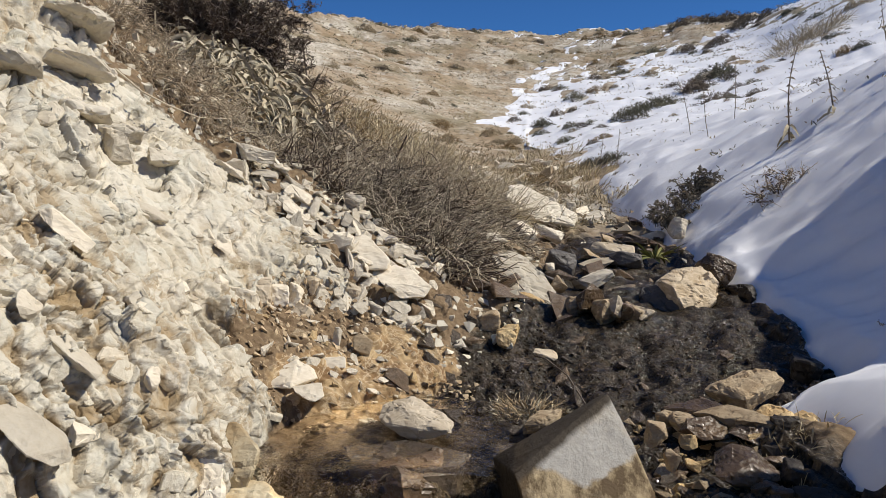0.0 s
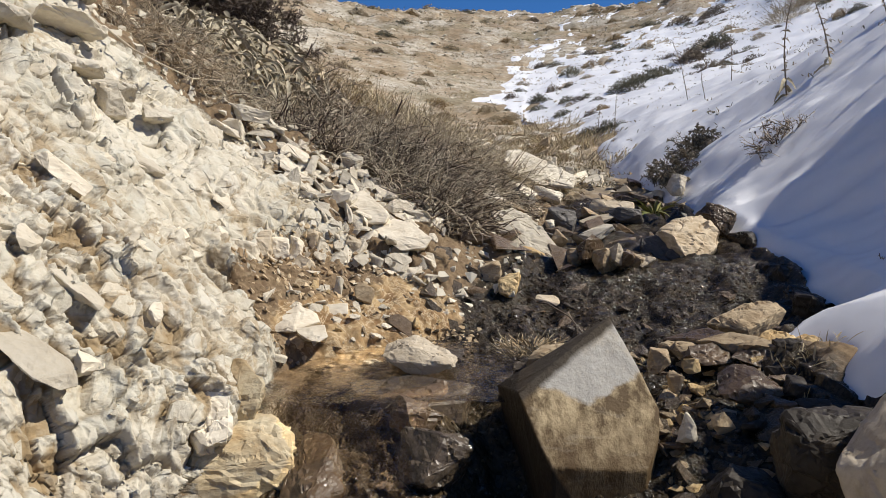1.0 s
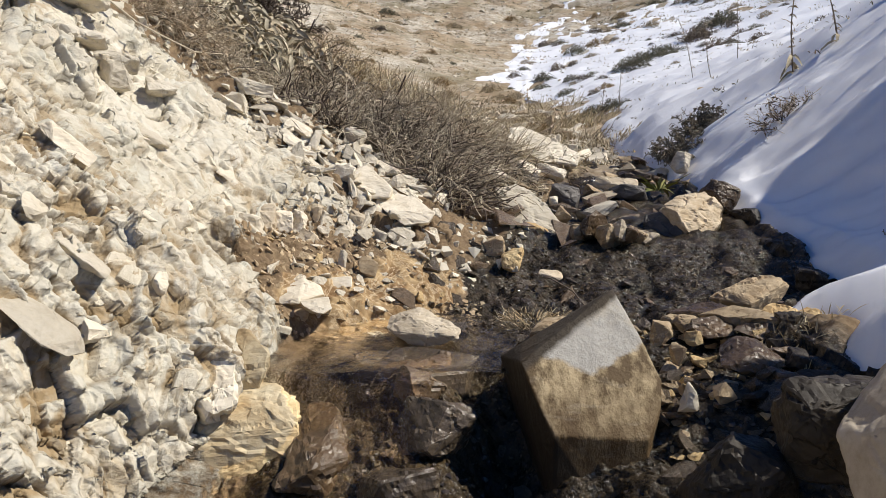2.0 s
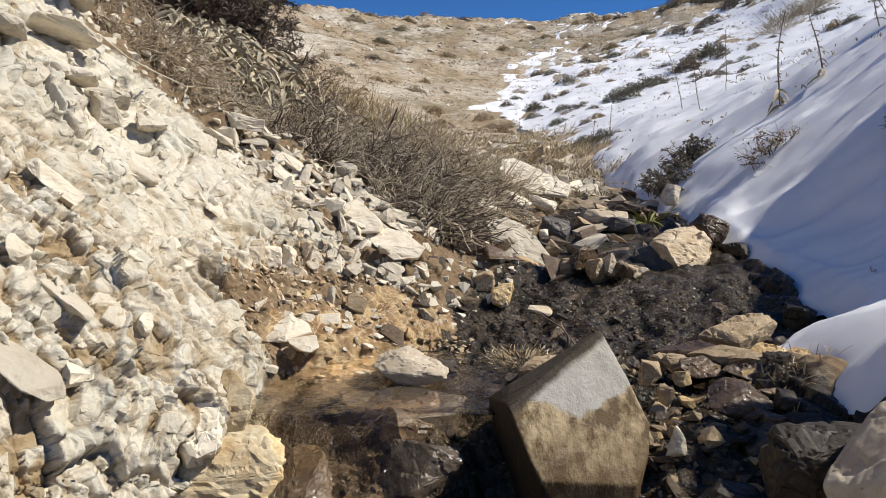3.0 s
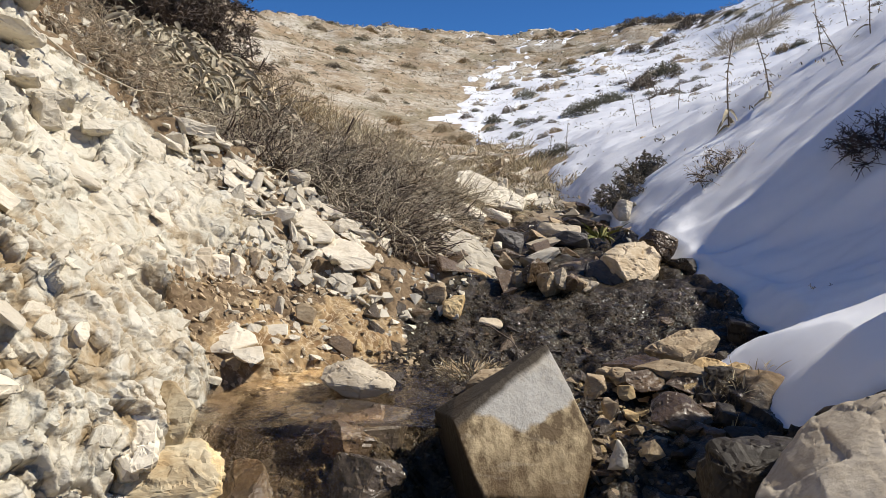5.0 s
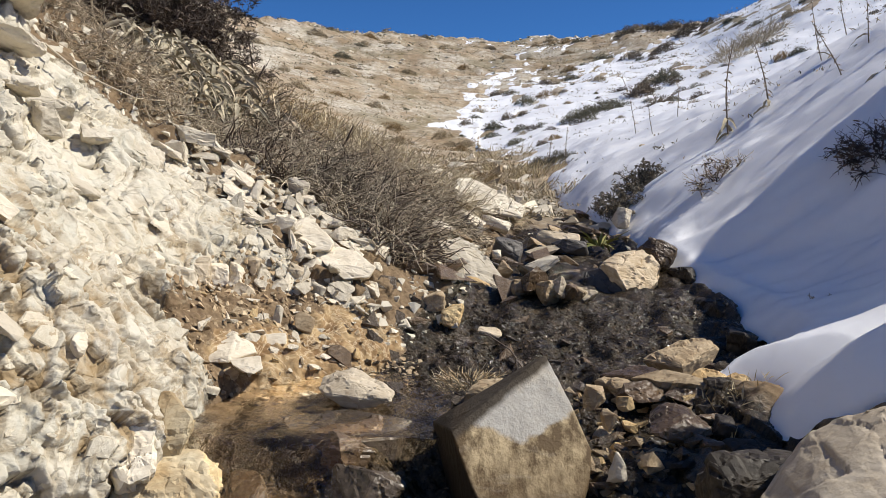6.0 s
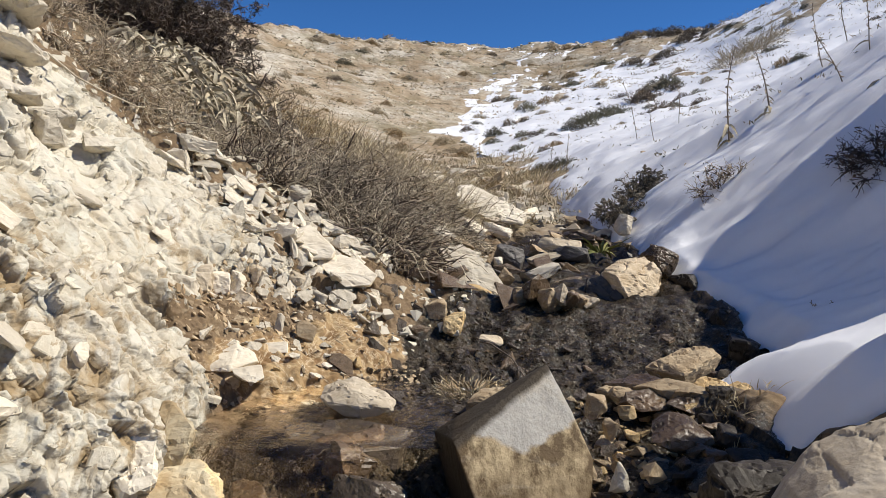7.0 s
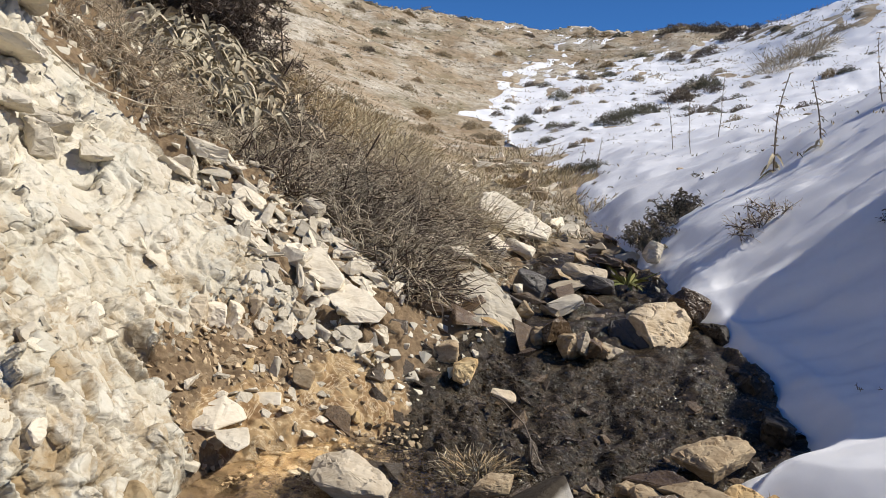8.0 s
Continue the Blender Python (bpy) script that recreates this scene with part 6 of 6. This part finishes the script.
scatter("rubble_chip", "pale angular chip of the rubble slope", 295, 700, in_band(-0.85, 0.05, 1.7, 2.6, rubble_zone), (0.04, 0.15), PALE_CHIPS, 26, 0.08, "rubble chips")
scatter("debris_chip", "tan chip on the brown debris terrace", 150, 710, in_band(-0.55, -0.05, 1.3, 1.85, lambda x, y: terrace(np.array([x]), np.array([y]))[0] > 0.3), (0.02, 0.065), TAN_CHIPS + OCHRE_CHIPS + PALE_CHIPS + PALE_CHIPS, 24, 0.1, "debris chips")
scatter("stream_stone", "angular stone of the stony upper stream", 125, 720, in_band(0.0, 1.05, 2.2, 4.9, lambda x, y: x < 1.0 - 0.1 * max(0, y - 4) and not (0.45 < x and y < 2.8)), (0.06, 0.30), PALE_CHIPS[:5] + SAND_CHIPS + TAN_CHIPS + DAMP_CHIPS + DAMP_CHIPS + SLATE_CHIPS, 20, 0.06, "stream stones")
scatter("gravel_stone", "small brown stone of the gravel bar", 260, 730, in_band(0.42, 0.84, 0.84, 1.46, lambda x, y: x < edges(np.array([y]))[1][0] - 0.04), (0.02, 0.065), TAN_CHIPS + DAMP_CHIPS + OCHRE_CHIPS + WET_CHIPS, 20, 0.12, "gravel bar stones")
scatter("bed_stone", "dark wet stone of the stream bed", 150, 740, in_band(-0.2, 1.1, 0.6, 2.15, lambda x, y: x < edges(np.array([y]))[1][0] - 0.06), (0.03, 0.12), WET_CHIPS + WET_CHIPS + DAMP_CHIPS, 16, -0.02, "bed stones")
scatter("slope_stone", "pale stone on the soil under the brush", 110, 750, in_band(-1.6, 0.2, 2.4, 4.6), (0.03, 0.11), PALE_CHIPS + TAN_CHIPS, 20, 0.1, "slope stones")
scatter("valley_stone", "pale stone among dry grass above the stream", 110, 760, in_band(-0.4, 0.6, 4.7, 9.0), (0.06, 0.32), PALE_CHIPS + TAN_CHIPS, 16, 0.1, "valley stones")
ground = bpy.data.objects["ground"]


def plate_shape(rng):
    """An irregular flat plate, one across, its upper rim broken back."""
    n = rng.randint(6, 9)
    ang = sorted(rng.uniform(0, 2 * math.pi) for _ in range(n))
    ang = [0.65 * a + 0.35 * 2 * math.pi * k / n for k, a in enumerate(ang)]
    wide = rng.uniform(0.45, 0.85)
    low, mid, top = [], [], []
    lean = rng.uniform(-0.06, 0.06)
    for a in ang:
        r = 0.5 * rng.uniform(0.7, 1.1)
        x, y = r * math.cos(a), wide * r * math.sin(a)
        low.append((x * 1.02, y * 1.02, -0.2))
        mid.append((x, y, lean * x + rng.uniform(-0.02, 0.02)))
        k = rng.uniform(0.86, 0.97)
        top.append((x * k, y * k, lean * x + rng.uniform(0.02, 0.04)))
    co = low + mid + top
    faces = [(k, (k + 1) % n, n + (k + 1) % n, n + k) for k in range(n)] + [(n + k, n + (k + 1) % n, 2 * n + (k + 1) % n, 2 * n + k) for k in range(n)] + [tuple(range(2 * n, 3 * n))]
    return np.array(co), faces


def plate_mesh(name, seed, material):
    co, faces = plate_shape(random.Random(seed))
    me = bpy.data.meshes.new(name)
    me.from_pydata([tuple(c) for c in co], [], faces)
    me.materials.append(material)
    return me


def lay_pieces(count, seed, box, keep, sizes, gap, tilt, strike, sink):
    """Places for pieces that do not crowd: a list of poses with their size, set on the broken surface."""
    rng = np.random.RandomState(seed)
    x, y = rng.uniform(box[0], box[1], count), rng.uniform(box[2], box[3], count)
    ok = keep(x, y)
    x, y = x[ok], y[ok]
    p, _ = rough_land(x, y)
    z, e = land(x, y), 0.03
    nrm = np.stack([-(land(x + e, y) - z) / e, -(land(x, y + e) - z) / e, np.ones_like(x)], 1)
    nrm /= np.linalg.norm(nrm, axis=1)[:, None]
    size = sizes[0] + (sizes[1] - sizes[0]) * rng.uniform(0, 1, len(x)) ** 2.2
    order = np.argsort(-size)
    cells, out = {}, []
    for i in order:
        c = tuple(int(v // 0.06) for v in p[i])
        free = True
        for dx in (-2, -1, 0, 1, 2):
            for dy in (-2, -1, 0, 1, 2):
                for dz in (-2, -1, 0, 1, 2):
                    for j in cells.get((c[0] + dx, c[1] + dy, c[2] + dz), ()):
                        if np.sum((p[i] - p[j]) ** 2) < (gap * (size[i] + size[j])) ** 2:
                            free = False
                            break
                    if not free:
                        break
                if not free:
                    break
            if not free:
                break
        if not free:
            continue
        cells.setdefault(c, []).append(i)
        turn = Vector((0, 0, 1)).rotation_difference(Vector(nrm[i])).to_matrix().to_4x4()
        spin = strike + rng.normal(0, 28)
        m = Matrix.Translation(p[i]) @ turn @ pose(0, 0, 0, rng.normal(0, tilt), rng.normal(0, tilt), spin) @ Matrix.Translation((0, 0, -sink * size[i])) @ Matrix.Diagonal((size[i], size[i], size[i], 1))
        out.append((p[i], m))
    return out


def joined(name, label, category, poses, shapes, material, parent=None):
    co, faces, base = [], [], 0
    rng = random.Random(len(poses))
    for _, m in poses:
        v, f = rng.choice(shapes)
        mm = np.array(m)
        co.append(v @ mm[:3, :3].T + mm[:3, 3])
        faces += [tuple(base + k for k in q) for q in f]
        base += len(v)
    me = bpy.data.meshes.new(name)
    me.from_pydata(np.concatenate(co).tolist(), [], faces)
    me.materials.append(material)
    ob = new(name, me)
    if parent:
        ob.parent = parent
    return tagged(ob, label, category, kind="stuff")


def hull_shape(seed, flat):
    me = hull_mesh("bit", lump(random.Random(seed), 1, 0.8, flat, 9), PALE)
    v = np.zeros(len(me.vertices) * 3)
    me.vertices.foreach_get("co", v)
    return v.reshape(-1, 3), [tuple(q.vertices) for q in me.polygons]


CLIFF = surface("broken_marl", (0.60, 0.535, 0.41), (0.70, 0.65, 0.53), (0.40, 0.31, 0.19), 6, 30, bump=0.003, vary=0.16, islands=True)
CLIFF_PIECE = surface("broken_marl_piece", (0.60, 0.535, 0.41), (0.70, 0.65, 0.53), (0.40, 0.31, 0.19), 6, 30, bump=0.003, vary=0.16)


def on_cliff(x, y):
    return (rock_mask(x, y) > 0.5) & (terrace(x, y) < 0.4) & (ochre_mask(x, y) < 0.3)


laid = lay_pieces(3600, 770, (-2.2, -0.28, 0.35, 2.9), on_cliff, (0.018, 0.085), 0.75, 11, 60, 0.03)
near_first = sorted(laid, key=lambda q: (q[0][0] + 0.6) ** 2 + (q[0][1] - 1.1) ** 2)
plate_kinds = [plate_mesh("rock_plate", 800 + k, CLIFF_PIECE) for k in range(16)]
piece_rng = random.Random(5)
for _, m in near_first[:290]:
    ob = new("rock_plate", piece_rng.choice(plate_kinds))
    ob.matrix_basis = m
    ob.parent = ground
joined("rock_plate_field", "", "", near_first[290:], [plate_shape(random.Random(800 + k)) for k in range(16)], CLIFF, ground)
bits = [hull_shape(840 + k, 0.5) for k in range(8)]
GRIT = surface("terrace_grit", (0.34, 0.235, 0.13), (0.54, 0.43, 0.28), (0.16, 0.10, 0.05), 12, 80, bump=0.0, vary=0.35, islands=True)
joined("terrace_grit", "small brown and cream chips covering the terrace", "gravel", lay_pieces(7000, 771, (-0.65, 0.05, 1.15, 2.0), lambda x, y: (terrace(x, y) > 0.25) & (ochre_mask(x, y) < 0.35), (0.008, 0.03), 0.42, 25, 0, -0.1), bits, GRIT)
WET_GRIT = surface("wet_grit", (0.04, 0.029, 0.017), (0.12, 0.087, 0.052), (0.018, 0.014, 0.009), 12, 80, rough=(0.05, 0.14), bump=0.002, vary=0.5, spec=0.8, islands=True)
joined("wet_gravel", "black wet gravel and moss of the stream bed", "gravel", lay_pieces(16000, 772, (-0.2, 1.15, 0.55, 2.3), lambda x, y: (x > edges(y)[0] - 0.02) & (x < edges(y)[1] - 0.02) & (ochre_mask(x, y) < 0.4), (0.006, 0.022), 0.45, 30, 0, 0.05), bits, WET_GRIT)
joined("slope_rubble", "small pale rubble on the soil slope", "gravel", lay_pieces(6000, 773, (-1.5, 0.3, 1.75, 3.2), lambda x, y: (rock_mask(x, y) < 0.9) & (x < edges(y)[0] - 0.04), (0.012, 0.06), 0.5, 25, 0, -0.08), bits, CLIFF)


def hill_grass(count, seed):
    """Fine dry grass and stubble of the hillside."""
    rng = random.Random(seed)
    items = []
    for _ in range(count):
        d, az = 4.8 + 34 * rng.random() ** 1.4, radians(rng.uniform(-34, 36))
        x, y = 0.2 + d * math.sin(az), -0.4 + d * math.cos(az)
        items.append((x, y, d))
    xy = np.array(items)
    z = rough_z(xy[:, 0], xy[:, 1])
    cover = snow_cover(xy[:, 0], xy[:, 1])
    out = []
    for (x, y, d), h, c in zip(items, z, cover):
        if c > 0 and rng.random() < 0.85 - 0.6 * smooth(13, 26, d):
            continue
        size = (0.025 + 0.0022 * d) * rng.uniform(0.6, 1.4)
        wide = size * rng.uniform(0.6, 2.2)
        for _ in range(rng.randint(5, 11)):
            out.append(((x + rng.gauss(0, wide), y + rng.gauss(0, wide), h - 0.1 * size), (rng.gauss(0, 0.7), rng.gauss(0, 0.7), 0.8), size, size * 0.18, rng.uniform(0, 0.6), rng.uniform(-1.5, 1.5)))
    return out


hill_items = hill_grass(11000, 90)
for label, material, k in (("pale dry stubble scattered over the hillside", DRY_LEAF, 0), ("russet dry grass scattered over the hillside", RUSSET, 1), ("grey green stubble scattered over the hillside", SAGE, 2)):
    tagged(part("hill_grass", blades("hill_grass", hill_items[k::3], material), None), label, "grass", kind="stuff")


def hill_rocks(count, seed):
    """Poses for pale rocks that lie bare on the hillside, most of them under the skyline."""
    rng = random.Random(seed)
    out = []
    for _ in range(count):
        az = rng.uniform(-30, 8)
        far = float(np.interp(az, RIDGE_AZ, RIDGE_D))
        d = far * (1 - 0.03 * rng.random()) if rng.random() < 0.3 else 9 + (far - 9) * rng.random() ** 0.8
        x, y = 0.2 + d * math.sin(radians(az)), -0.4 + d * math.cos(radians(az))
        s = rng.uniform(0.003, 0.012) * d
        z = float(rough_z(np.array([x]), np.array([y]))[0])
        out.append(((x, y, z), Matrix.Translation((x, y, z)) @ pose(0, 0, 0, rng.gauss(0, 15), rng.gauss(0, 15), rng.uniform(0, 360)) @ Matrix.Diagonal((s, s, 0.55 * s, 1))))
    return out


joined("hill_rocks", "pale rocks lying bare over the far hillside", "rock", hill_rocks(650, 91), bits, CLIFF)
